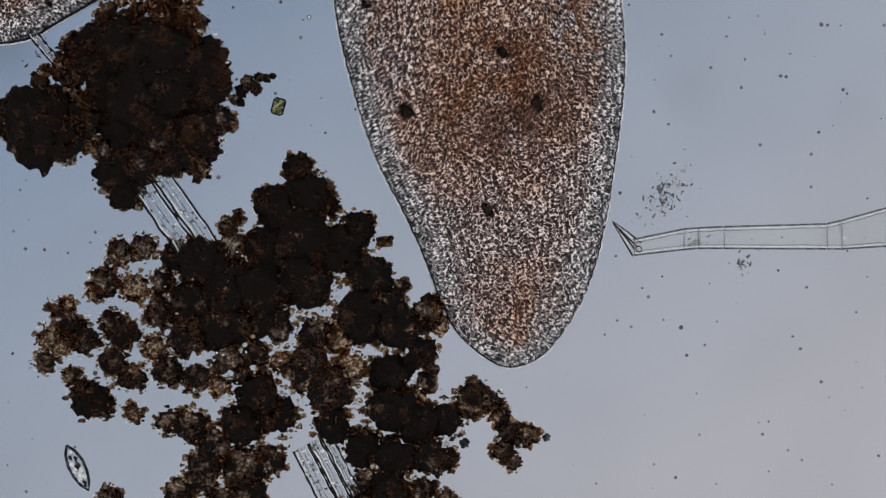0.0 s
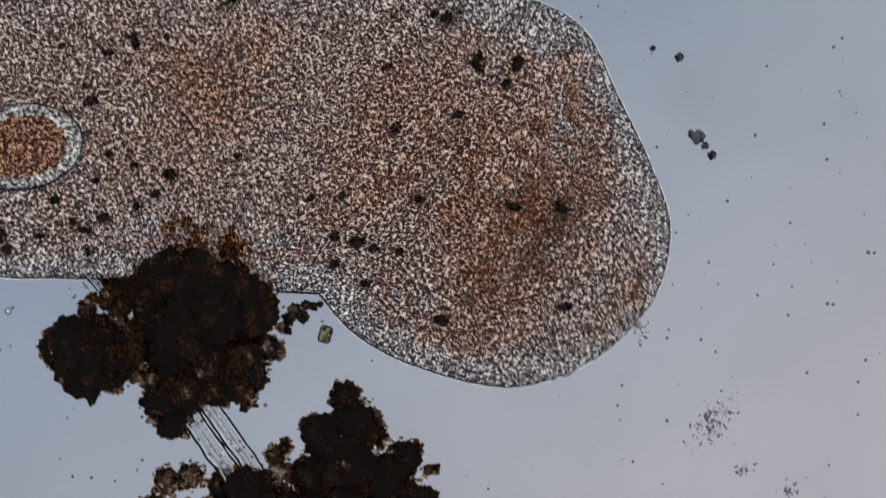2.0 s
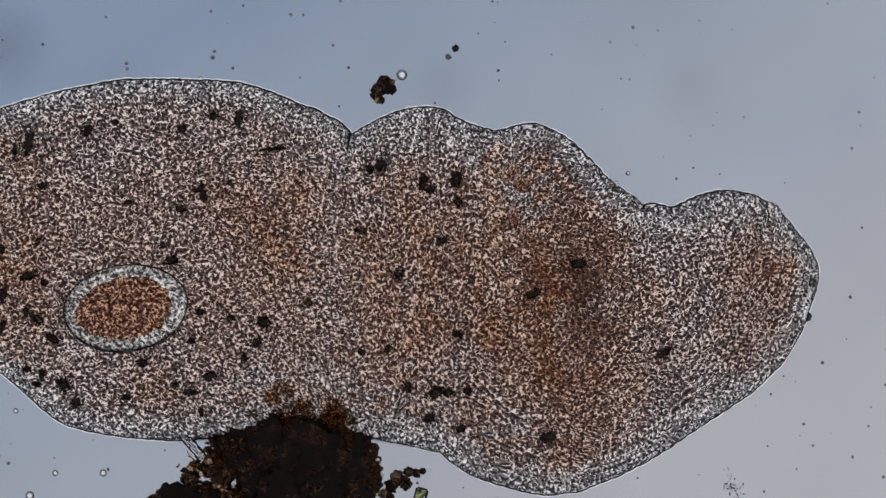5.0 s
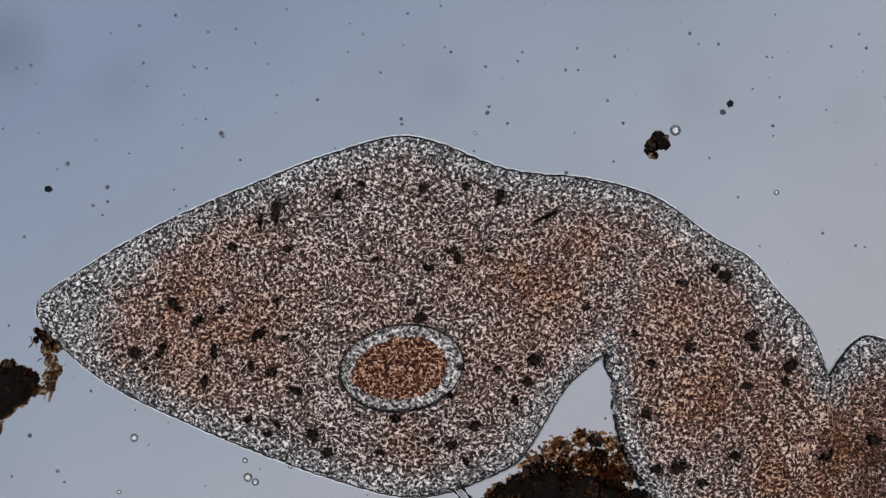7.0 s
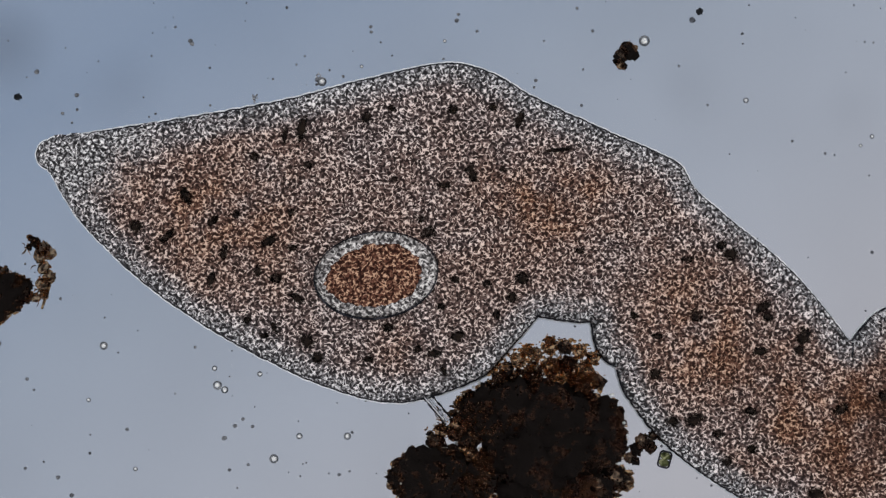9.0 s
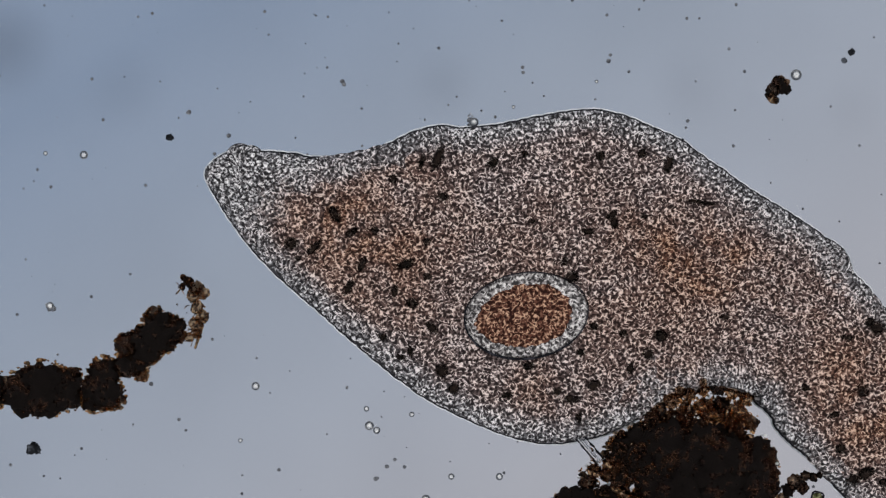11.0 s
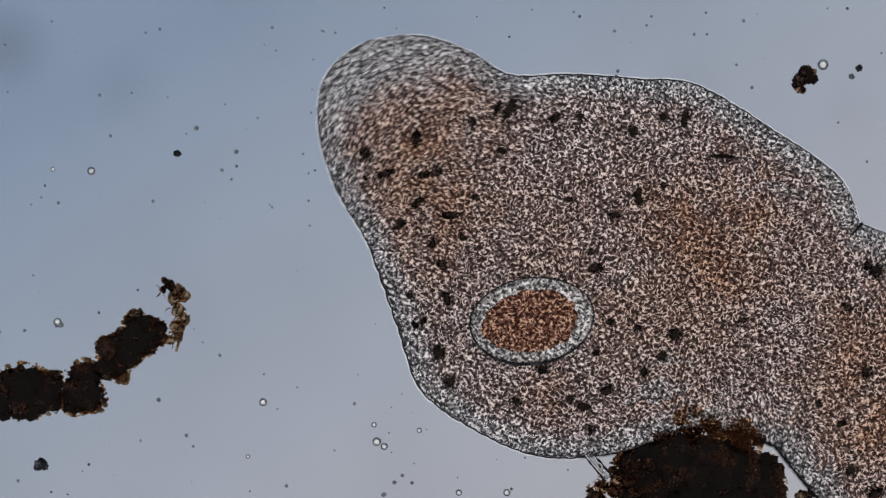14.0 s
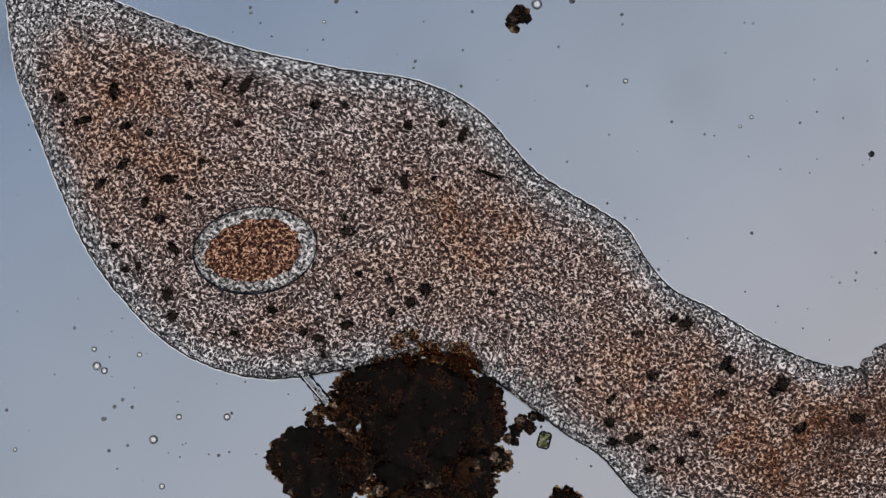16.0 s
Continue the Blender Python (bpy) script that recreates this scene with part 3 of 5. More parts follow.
refine(14.0, [], [(1.5, 563, 190), (2.5, 595, 335), (3.3, 665, 470), (3.6, 705, 585), (4.4, 840, 762)])
refine(14.5, [(6.5, 1150, 255), (7.5, 1295, 355)], [])
refine(15.0, [(9.5, 1440, 562), (10.5, 1570, 690)], [(4.5, 590, 722), (6.5, 915, 650), (8.5, 1140, 728), (9, 1172, 772), (9.5, 1188, 820)])
refine(16.0, [(8.5, 1145, 462), (9.5, 1262, 548), (10.5, 1440, 640)], [(2.5, 68, 235), (3.5, 165, 460), (4.5, 345, 637)])
for t in TIMES:
    order = sorted(KNOTS[t])
    KNOTS[t] = (np.array(order), np.array([KNOTS[t][k] for k in order]))


def notch(t, k):
    """Whether the outline is folded in sharply at knot k."""
    stations, p = KNOTS[t]
    n = len(p)
    a, b = p[k] - p[(k - 1) % n], p[(k + 1) % n] - p[k]
    turned = np.arctan2(a[..., 0] * b[..., 1] - a[..., 1] * b[..., 0], (a * b).sum(-1))
    s = stations[k]
    return (turned > 0.62) & (((s >= 2) & (s <= 14)) | ((s >= 19) & (s <= 24)))


def along(t, s):
    """Point and unit direction on the outline at t; s counts outline stations from the head tip."""
    stations, p = KNOTS[t]
    count = len(p)
    s = np.asarray(s, float) % LOOP
    k = np.searchsorted(stations, s, "right") - 1
    n, prev, after = (k + 1) % count, (k - 1) % count, (k + 2) % count
    f = ((s - stations[k]) / ((stations[n] - stations[k]) % LOOP))[..., None]
    length = np.linalg.norm(p[n] - p[k], axis=-1, keepdims=True)
    before = np.linalg.norm(p[k] - p[prev], axis=-1, keepdims=True)
    beyond = np.linalg.norm(p[after] - p[n], axis=-1, keepdims=True)
    m0 = (p[n] - p[prev]) / (length + before) * length
    m1 = (p[after] - p[k]) / (length + beyond) * length
    step = p[n] - p[k]
    sharp0, sharp1 = (notch(t, k)[..., None], notch(t, n)[..., None])
    m0, m1 = np.where(sharp0, 1.5 * step - 0.5 * m1, m0), np.where(sharp1, 1.5 * step - 0.5 * m0, m1)
    q = (2 * f**3 - 3 * f**2 + 1) * p[k] + (f**3 - 2 * f**2 + f) * m0 + (3 * f**2 - 2 * f**3) * p[n] + (f**3 - f**2) * m1
    d = (6 * f**2 - 6 * f) * p[k] + (3 * f**2 - 4 * f + 1) * m0 + (6 * f - 6 * f**2) * p[n] + (3 * f**2 - 2 * f) * m1
    return q, d / np.maximum(np.linalg.norm(d, axis=-1, keepdims=True), 1e-9)


RIM = {t: along(t, np.arange(0, LOOP, 0.05))[0] for t in TIMES}


def inside(t, u, v):
    """Point and direction within the worm: u head 0 to tail 15, v upper side -1 to lower side 1."""
    a, da = along(t, u)
    b, db = along(t, LOOP - u)
    w = (v + 1) / 2
    d = (1 - w) * da - w * db
    if np.linalg.norm(d) < 1e-6:
        d = da
    return (1 - w) * a + w * b, d / np.linalg.norm(d)


def margin(t, q):
    return np.sqrt(((RIM[t] - q) ** 2).sum(1).min())


def edge_pose(t, s, r):
    q, d = along(t, s)
    q, d = q, (d if s <= 15 else -d)
    n = np.array((d[1], -d[0])) if s <= 15 else np.array((-d[1], d[0]))
    return q + n * r, d


def turn(d):
    return math.degrees(math.atan2(d[1], d[0]))


GRID = [(u, v) for u in np.arange(0.3, 14.9, 0.05) for v in np.arange(-0.96, 0.97, 0.04)]
GRID_U, GRID_V = np.array([g[0] for g in GRID]), np.array([g[1] for g in GRID])
GRID_W = ((GRID_V + 1) / 2)[:, None]
GRID_P = (1 - GRID_W) * along(REST, GRID_U)[0] + GRID_W * along(REST, LOOP - GRID_U)[0]


worm = thing("flatworm", "translucent grey-brown flatworm with granular tissue on the slide", "flatworm")
PIECES = []


def tissue_piece(name, u, v, r, top, poses, seed, outward=0):
    """A rounded cushion of tissue with its bit of skin, edged by a painted dark line and halo; poses: (t, point,
    direction).
    """
    b = min(1.0, r / 26)
    flange = 1.3 if outward else 0.0
    rings = [(r + flange, 0.3), (r + flange * 0.94, 1.1), (r + 0.1, 1.5), (r - 0.2, 3.5), (r - 1.55, 7.0), (r - 2.4 * b - 0.4, 12.0), (r - 4.6 * b - 0.3, 16.5), (r - 9 * b, top - 1.6), (r * 0.35, top)]
    sides = 40 if outward else 26
    verts, faces, ring = revolve(rings, sides, 0.012, seed)
    slot = []
    for n, k in enumerate(ring):
        a = 2 * math.pi * (n % sides + 0.5) / sides
        # outward rim faces take the painted refraction line and halo
        skin = outward and n < len(ring) - 2 and math.sin(a) * outward > -0.25
        slot.append((2 if k < 2 else 1 if k < 4 else 0) if skin else 0)
    me = mesh_of(name, verts, faces, [TISSUE, DARK_LINE, HALO], slot)
    home = next(p for p in poses if p[0] == REST)
    q, d = home[1], home[2]
    xs, ys = np.array([p[0] for p in verts]), np.array([p[1] for p in verts])
    rx, ry = q[0] + xs * d[0] - ys * d[1], q[1] + xs * d[1] + ys * d[0]
    # body coordinates of each point, from the nearest place of the body at rest
    near = np.flatnonzero(np.abs(GRID_U - u) < 1.3)
    pick = near[((GRID_P[near, 0][None] - rx[:, None]) ** 2 + (GRID_P[near, 1][None] - ry[:, None]) ** 2).argmin(1)]
    uu, vv = GRID_U[pick], GRID_V[pick]
    z = np.array([p[2] for p in verts])
    edge = np.sqrt(((rx[:, None] - RIM[REST][None, :, 0]) ** 2 + (ry[:, None] - RIM[REST][None, :, 1]) ** 2).min(1))
    if not outward:
        edge = np.maximum(edge, 15.0)
    for key, values in (("rest", np.stack((rx, ry, z * 0.15), 1)), ("body", np.stack((uu, vv, edge), 1))):
        layer = me.attributes.new(key, "FLOAT_VECTOR", "POINT")
        layer.data.foreach_set("vector", values.astype(np.float32).ravel())
    ob = part(name, me, worm)
    PIECES.append((ob, [(t, at(p[0], p[1], 0, turn(dd))) for t, p, dd in poses]))


def hidden(r):
    """How far from its centre a cushion of radius r shows clean tissue."""
    return r - 6.0 * np.minimum(1.0, r / 26)


def build_worm():
    rnd = random.Random(5)
    seed = 0
    laid = []
    samples = [(u, v) for u in np.arange(0.15, 15.0, 0.18) for v in np.arange(-0.96, 0.97, 0.12)]
    su, sv = np.array([s[0] for s in samples]), np.array([s[1] for s in samples])
    w = ((sv + 1) / 2)[:, None]
    spots = {t: (1 - w) * along(t, su)[0] + w * along(t, LOOP - su)[0] for t in TIMES}
    bare = np.ones((len(TIMES), len(samples)), bool)
    for k in range(LOOP):
        far = max(np.linalg.norm(OUTLINE[t][(k + 1) % LOOP] - OUTLINE[t][k]) for t in TIMES)
        creased = 8 <= k <= 13 or 19 <= k <= 23
        count = max(3, min(12, math.ceil(far / (9 if creased else 14))))
        for i in range(count):
            s = k + (i + 0.5) / count
            u = s if s <= 15 else LOOP - s
            best = max(9.0, 0.62 * far / count)
            for r in ((13, 11) if creased else (28, 25, 22, 19, 16, 13, 11)):
                if r <= best:
                    break
                if sorted(margin(t, edge_pose(t, s, r)[0]) - 0.94 * r for t in TIMES)[2] > 0:
                    best = r
                    break
            cross = np.linalg.norm(along(REST, u)[0] - along(REST, LOOP - u)[0])
            v = (1 - 2 * best / max(cross, 2.4 * best)) * (-1 if s <= 15 else 1)
            seed += 1
            poses = [(t, *edge_pose(t, s, best)) for t in TIMES]
            for n, (t, q, d) in enumerate(poses):
                bare[n] &= ((spots[t] - q) ** 2).sum(1) > (0.72 * best) ** 2
            laid.append(([p[1] for p in poses], 0.8 * best))
            tissue_piece("skin_fold", u, v, best + 0.5, 20.0 + rnd.uniform(0, 1.2), poses, seed, 1 if s <= 15 else -1)
    # cushions fill the inside: always the one that closes most of what is still bare
    room = np.min([np.sqrt(((spots[t][:, None] - RIM[t][None, ::2]) ** 2).sum(2).min(1)) for t in TIMES], axis=0)
    stretchy = (su > 9.0) & (su < 13.6) & (np.abs(sv) < 0.85)
    radius = np.minimum(44.0, np.where(stretchy, np.maximum(room - 2.0, np.minimum(12.0, room + 4.0)), room - 2.0))
    reach = np.where(radius < 6.5, 0.0, hidden(radius))
    covers = np.stack([((spots[t][:, None] - spots[t][None]) ** 2).sum(2) < (reach[:, None] ** 2) for t in TIMES])
    gain = sum(covers[n][:, bare[n]].sum(1) for n in range(len(TIMES)))
    for _ in range(420):
        c = int(np.argmax(gain))
        if gain[c] < 2:
            break
        for n in range(len(TIMES)):
            fresh = bare[n] & covers[n][c]
            gain = gain - covers[n][:, fresh].sum(1)
            bare[n] &= ~fresh
        seed += 1
        u, v = samples[c]
        laid.append(([inside(t, u, v)[0] for t in TIMES], hidden(radius[c])))
        tissue_piece("body_cushion", u, v, radius[c], 21.4 + 0.9 * (1 - abs(v)) + rnd.uniform(0, 0.9), [(t, *inside(t, u, v)) for t in TIMES], seed)
    # where the body stretches far, wider cushions slide inward whenever it narrows
    samples = [(u, v) for u in np.arange(1.0, 14.3, 0.1) for v in np.arange(-0.88, 0.89, 0.08)]
    su, sv = np.array([s[0] for s in samples]), np.array([s[1] for s in samples])
    w = ((sv + 1) / 2)[:, None]
    spots = {t: (1 - w) * along(t, su)[0] + w * along(t, LOOP - su)[0] for t in TIMES}
    bare = np.ones((len(TIMES), len(samples)), bool)
    for n, t in enumerate(TIMES):
        for centres, reach in laid:
            bare[n] &= ((spots[t] - centres[n]) ** 2).sum(1) > reach ** 2
    for _ in range(220):
        left = bare.sum(0)
        c = int(np.argmax(left))
        if left[c] < 1:
            break
        u, v = samples[c]
        r = 25.0 if 2.0 < u < 13.3 else 13.0
        poses = []
        for n, t in enumerate(TIMES):
            w = v
            while abs(w) > 0.05 and margin(t, inside(t, u, w)[0]) < r - 1.0:
                w *= 0.95
            poses.append((t, *inside(t, u, w)))
            bare[n] &= ((spots[t] - poses[-1][1]) ** 2).sum(1) > hidden(r) ** 2
        bare[:, c] = False
        seed += 1
        tissue_piece("body_cushion", u, v, r, 21.8 + rnd.uniform(0, 0.9), poses, seed)
    tissue_piece("head_lobe", 0.15, 0.0, 12.0, 19.5, [(t, *edge_pose(t, 0.0, 11.5)) for t in TIMES], 999, 1)


build_worm()
def body_place(x, y):
    """Body coordinates of a place in the view at rest."""
    n = ((GRID_P - np.array(ground(x, y, REST))) ** 2).sum(1).argmin()
    return GRID_U[n], GRID_V[n]


def creases():
    """Dark tubes put in for the shade of folds that run inward from the notches; where the skin is smooth they sink
    into the tissue.
    """
    for k in range(2, 15):
        folded = [bool(notch(t, np.searchsorted(KNOTS[t][0], k))) for t in TIMES]
        if not any(folded):
            continue
        rnd = random.Random(k)
        path = [(2.0 * f + 1.6 * noise.noise((f * 2.0, k, 3.0)) * f, -34 * f * rnd.uniform(0.97, 1.03), 0) for f in np.linspace(0, 1, 12)]
        ob = part("crease", mesh_of("crease", *tube(path, [1.1 * (1 - f) + 0.15 for f in np.linspace(0, 1, 12)], 6), [DARK_LINE]), worm, "dark line drawn where the skin folds")
        rows = []
        for t, deep in zip(TIMES, folded):
            q, p = along(t, k)[0], OUTLINE[t]
            d = (p[(k + 1) % LOOP] - p[k]) / np.linalg.norm(p[(k + 1) % LOOP] - p[k]) + (p[k] - p[k - 1]) / np.linalg.norm(p[k] - p[k - 1])
            rows.append((t, at(*q, 21.6 if deep else 7.0, turn(d))))
        PIECES.append((ob, rows))


creases()


def pigment_spots(rows):
    for x, y, long, wide, rz in rows:
        u, v = body_place(x, y)
        q, d = inside(REST, u, v)
        turn0 = rz - turn(d)
        verts, faces = blob(1.0, 0.42, x * 0.37 + y * 0.11, 3)
        reach = [math.hypot(a, b) / 1.15 for a, b, c in verts]
        verts = [(a * 1.18 * long * HALF * (0.8 + 0.4 * (x % 7) / 7), b * 1.18 * wide * HALF * (0.75 + 0.4 * (y % 5) / 5), c * 1.9) for a, b, c in verts]
        me = mesh_of("pigment_spot", verts, faces, [SPOT])
        me.attributes.new("reach", "FLOAT_VECTOR", "POINT").data.foreach_set("vector", np.repeat(np.array(reach, np.float32), 3))
        ob = part("pigment_spot", me, worm, "dark brown pigment spot")
        PIECES.append((ob, [(t, at(*inside(t, u, v)[0], 24.2, turn(inside(t, u, v)[1]) + turn0)) for t in TIMES]))


pigment_spots([(533, 232, 26, 8, 80), (509, 240, 12, 6, 80), (646, 212, 11, 8, 50), (693, 190, 8, 7, 0), (870, 192, 9, 8, 0), (922, 212, 13, 7, 70), (450, 277, 8, 7, 0),
               (551, 290, 8, 8, 0), (332, 345, 16, 10, 120), (243, 398, 9, 10, 0), (380, 390, 12, 8, 40), (420, 377, 8, 8, 0), (300, 420, 14, 8, 40), (398, 443, 11, 6, 80)])
pigment_spots([(378, 490, 17, 7, 75), (456, 477, 10, 7, 90), (490, 492, 11, 9, 0), (478, 430, 9, 8, 30), (520, 437, 8, 6, 0), (523, 527, 13, 7, 140), (441, 562, 9, 7, 0),
               (490, 580, 12, 6, 110), (546, 602, 15, 11, 140), (568, 632, 11, 10, 100), (466, 595, 8, 6, 0), (650, 637, 8, 6, 0), (766, 620, 13, 8, 0), (811, 592, 10, 9, 30)])
pigment_spots([(785, 650, 10, 6, 110), (690, 576, 11, 8, 0), (920, 493, 11, 10, 0), (862, 506, 9, 8, 0), (906, 528, 9, 9, 0), (880, 560, 8, 7, 90), (1292, 448, 12, 10, 0),
               (1268, 436, 10, 8, 30), (1345, 545, 16, 10, 40), (1415, 597, 17, 12, 60), (1226, 558, 12, 10, 20), (1335, 620, 10, 9, 0), (1156, 660, 10, 11, 0), (1190, 745, 13, 11, 0)])
pigment_spots([(1222, 740, 15, 11, 20), (1325, 725, 11, 9, 0), (1282, 815, 10, 10, 0), (1440, 868, 12, 10, 0), (800, 198, 8, 9, 0), (832, 300, 9, 7, 40),
               (1024, 440, 9, 7, 0), (986, 266, 22, 4, 6), (790, 325, 9, 7, 0), (700, 320, 7, 6, 0), (1120, 560, 9, 8, 0), (1480, 720, 14, 10, 30), (1560, 700, 12, 12, 0), (1620, 860, 14, 10, 0)])
pigment_spots([(268, 440, 6, 6, 0), (518, 378, 8, 6, 0), (885, 305, 6, 6, 0), (780, 540, 8, 7, 0), (738, 618, 7, 7, 0), (805, 500, 9, 8, 0), (1353, 558, 10, 8, 0), (1410, 616, 8, 10, 0),
               (1160, 595, 8, 7, 0), (1270, 765, 9, 9, 0), (1325, 790, 8, 9, 0), (1210, 460, 8, 6, 0), (840, 312, 8, 12, 0), (475, 425, 14, 8, 30)])
pigment_spots([(760, 408, 11, 9, 20), (743, 390, 7, 10, 0)])


def capsule():
    body = part("egg_capsule", mesh_of("egg_capsule", *revolve([(108 * HALF, 22.4), (108 * HALF, 23.6), (100 * HALF, 24.4), (60 * HALF, 24.8)], 48, 0.02, 3, 0.69)[:2], [CAPSULE]), worm, "oval egg capsule with a dark wall")
    yolk, f = revolve([(84 * HALF, 24.2), (83 * HALF, 24.8), (64 * HALF, 26.2), (20 * HALF, 26.6)], 96, 0.04, 8, 0.66)[:2]
    yolk = [(-3 * HALF + x * (1 + 0.10 * noise.noise((x * 0.12, y * 0.12, 3.0)) + 0.07 * noise.noise((x * 0.5, y * 0.5, 3.0))), y * (1 + 0.10 * noise.noise((x * 0.12, y * 0.12, 7.0)) + 0.07 * noise.noise((x * 0.5, y * 0.5, 5.0))), z) for x, y, z in yolk]
    part("yolk", mesh_of("yolk", yolk, f, [YOLK]), body, "granular red-brown contents")
    ring = [(109 * HALF * math.cos(a) * (1 + 0.012 * math.sin(3 * a)), 75.5 * HALF * math.sin(a), 24.6) for a in np.linspace(0, 2 * math.pi, 65)]
    wide = [0.55 + 0.55 * max(0.0, math.sin(a * 1.0 + 3.6)) for a in np.linspace(0, 2 * math.pi, 65)]
    part("capsule_shell", mesh_of("capsule_shell", *tube(ring, wide, 6), [DARK_LINE]), body, "thin dark shell line")
    path = [(0.0, -18, -137), (0.5, -15, -76), (1.0, -37, -15), (1.5, 2, 112), (2.0, 45, 262), (2.5, 86, 335), (3.0, 88, 378), (3.2, 90, 385), (5.3, 248, 555), (5.5, 275, 560),
            (6.0, 555, 620), (6.5, 715, 665), (7.0, 712, 650), (7.5, 715, 645), (8.0, 712, 590), (8.5, 672, 488), (9.0, 667, 487), (9.5, 667, 487), (10.0, 765, 514), (10.2, 920, 550),
            (12.3, 940, 560), (12.5, 942, 558), (13.5, 945, 562), (14.0, 940, 567), (14.5, 735, 530), (15.0, 662, 508), (15.5, 500, 455), (16.0, 455, 443)]
    PIECES.append((body, [(t, at(*ground(x, y, t), 0, 8)) for t, x, y in path]))


capsule()
MOVING = []


# ---- humus clumps ----
SHAPES = [(np.array(v), f) for v, f in (blob(1.0, 0.46, i * 1.7 + 0.3, 4) for i in range(7))]
PEBBLES = [(np.array(v), f) for v, f in (blob(1.0, 0.7, i * 1.9 + 40, 2) for i in range(6))]


def spun(rnd):
    return np.array(pose(0, 0, 0, rnd.uniform(0, 360), rnd.uniform(0, 360), rnd.uniform(0, 360)).to_3x3())


def lumps(parent, origin, rows, t, shades="", lift=0.0, seed=1, size=0.93):
    """Lumps (x, y, radius) of a clump as seen at t; shades: k black, b brown, a amber, one letter each."""
    rnd = random.Random(seed)
    for i, (x, y, r) in enumerate(rows):
        gx, gy = ground(x, y, t)
        q = r * HALF * size
        shade = shades[i] if i < len(shades) else "k"
        z = q * 0.55 + lift + rnd.uniform(0, 10) * (1 if lift else 0.4)
        v, f = rnd.choice(SHAPES)
        v = v @ spun(rnd).T * (q, q * rnd.uniform(0.9, 1.1), q * 0.62) + (0, 0, z)
        part("lump", mesh_of("lump", v.tolist(), f, [{"k": BLACK, "b": BROWN, "a": AMBER}[shade]]), parent, m=at(gx - origin[0], gy - origin[1]))


def fringe(parent, origin, rows, t, per=12, size=(3, 8), lift=0.0, seed=3, stuff=None, spread=(0.72, 1.05), note="loose dark brown crumbs"):
    """Loose crumbs round the lumps, and bright dots that paint their halo: few knobs, many fine grains."""
    rnd = random.Random(seed)
    pieces = []
    for x, y, r in rows:
        gx, gy = ground(x, y, t)
        for _ in range(int(per * r / 35) + 2):
            a, d = rnd.uniform(0, 2 * math.pi), r * rnd.uniform(*spread)
            q = (size[0] + (size[1] - size[0]) * rnd.random() ** 2.2) * HALF
            px, py = gx - origin[0] + d * HALF * math.cos(a), gy - origin[1] + d * HALF * math.sin(a)
            pz = q * 0.8 + lift + rnd.uniform(0.15, 0.75) * r * HALF
            v, f = rnd.choice(PEBBLES)
            v = v @ spun(rnd).T * (q * rnd.uniform(0.7, 1.6), q * rnd.uniform(0.6, 1.2), q) + (px, py, pz)
            pieces.append((v.tolist(), f))
    ob = part("crumb_crust", mesh_of("crumb_crust", *joined(pieces), [stuff or FRINGE]), parent, note)
    tagged(ob, kind="stuff")


def strings(parent, origin, rows, t, per, lift, seed, stuff):
    """Short curled shreds over a patch of each (x, y, radius)."""
    rnd = random.Random(seed)
    pieces = []
    for x, y, r in rows:
        gx, gy = ground(x, y, t)
        for _ in range(per):
            a, d = rnd.uniform(0, 2 * math.pi), r * math.sqrt(rnd.random())
            px, py = gx - origin[0] + d * HALF * math.cos(a), gy - origin[1] + d * HALF * math.sin(a)
            h, bend, long = rnd.uniform(0, 6.3), rnd.uniform(-0.8, 0.8), rnd.uniform(0.8, 2.0)
            path = []
            for i in range(5):
                path.append((px, py, lift + rnd.uniform(0, 2)))
                px, py, h = px + long * math.cos(h), py + long * math.sin(h), h + bend
            w = rnd.uniform(0.4, 0.9)
            pieces.append(tube(path, [w * 0.6, w, w, w, w * 0.5], 5))
    tagged(part("shred_mat", mesh_of("shred_mat", *joined(pieces), [stuff]), parent, "curled brown shreds"), kind="stuff")


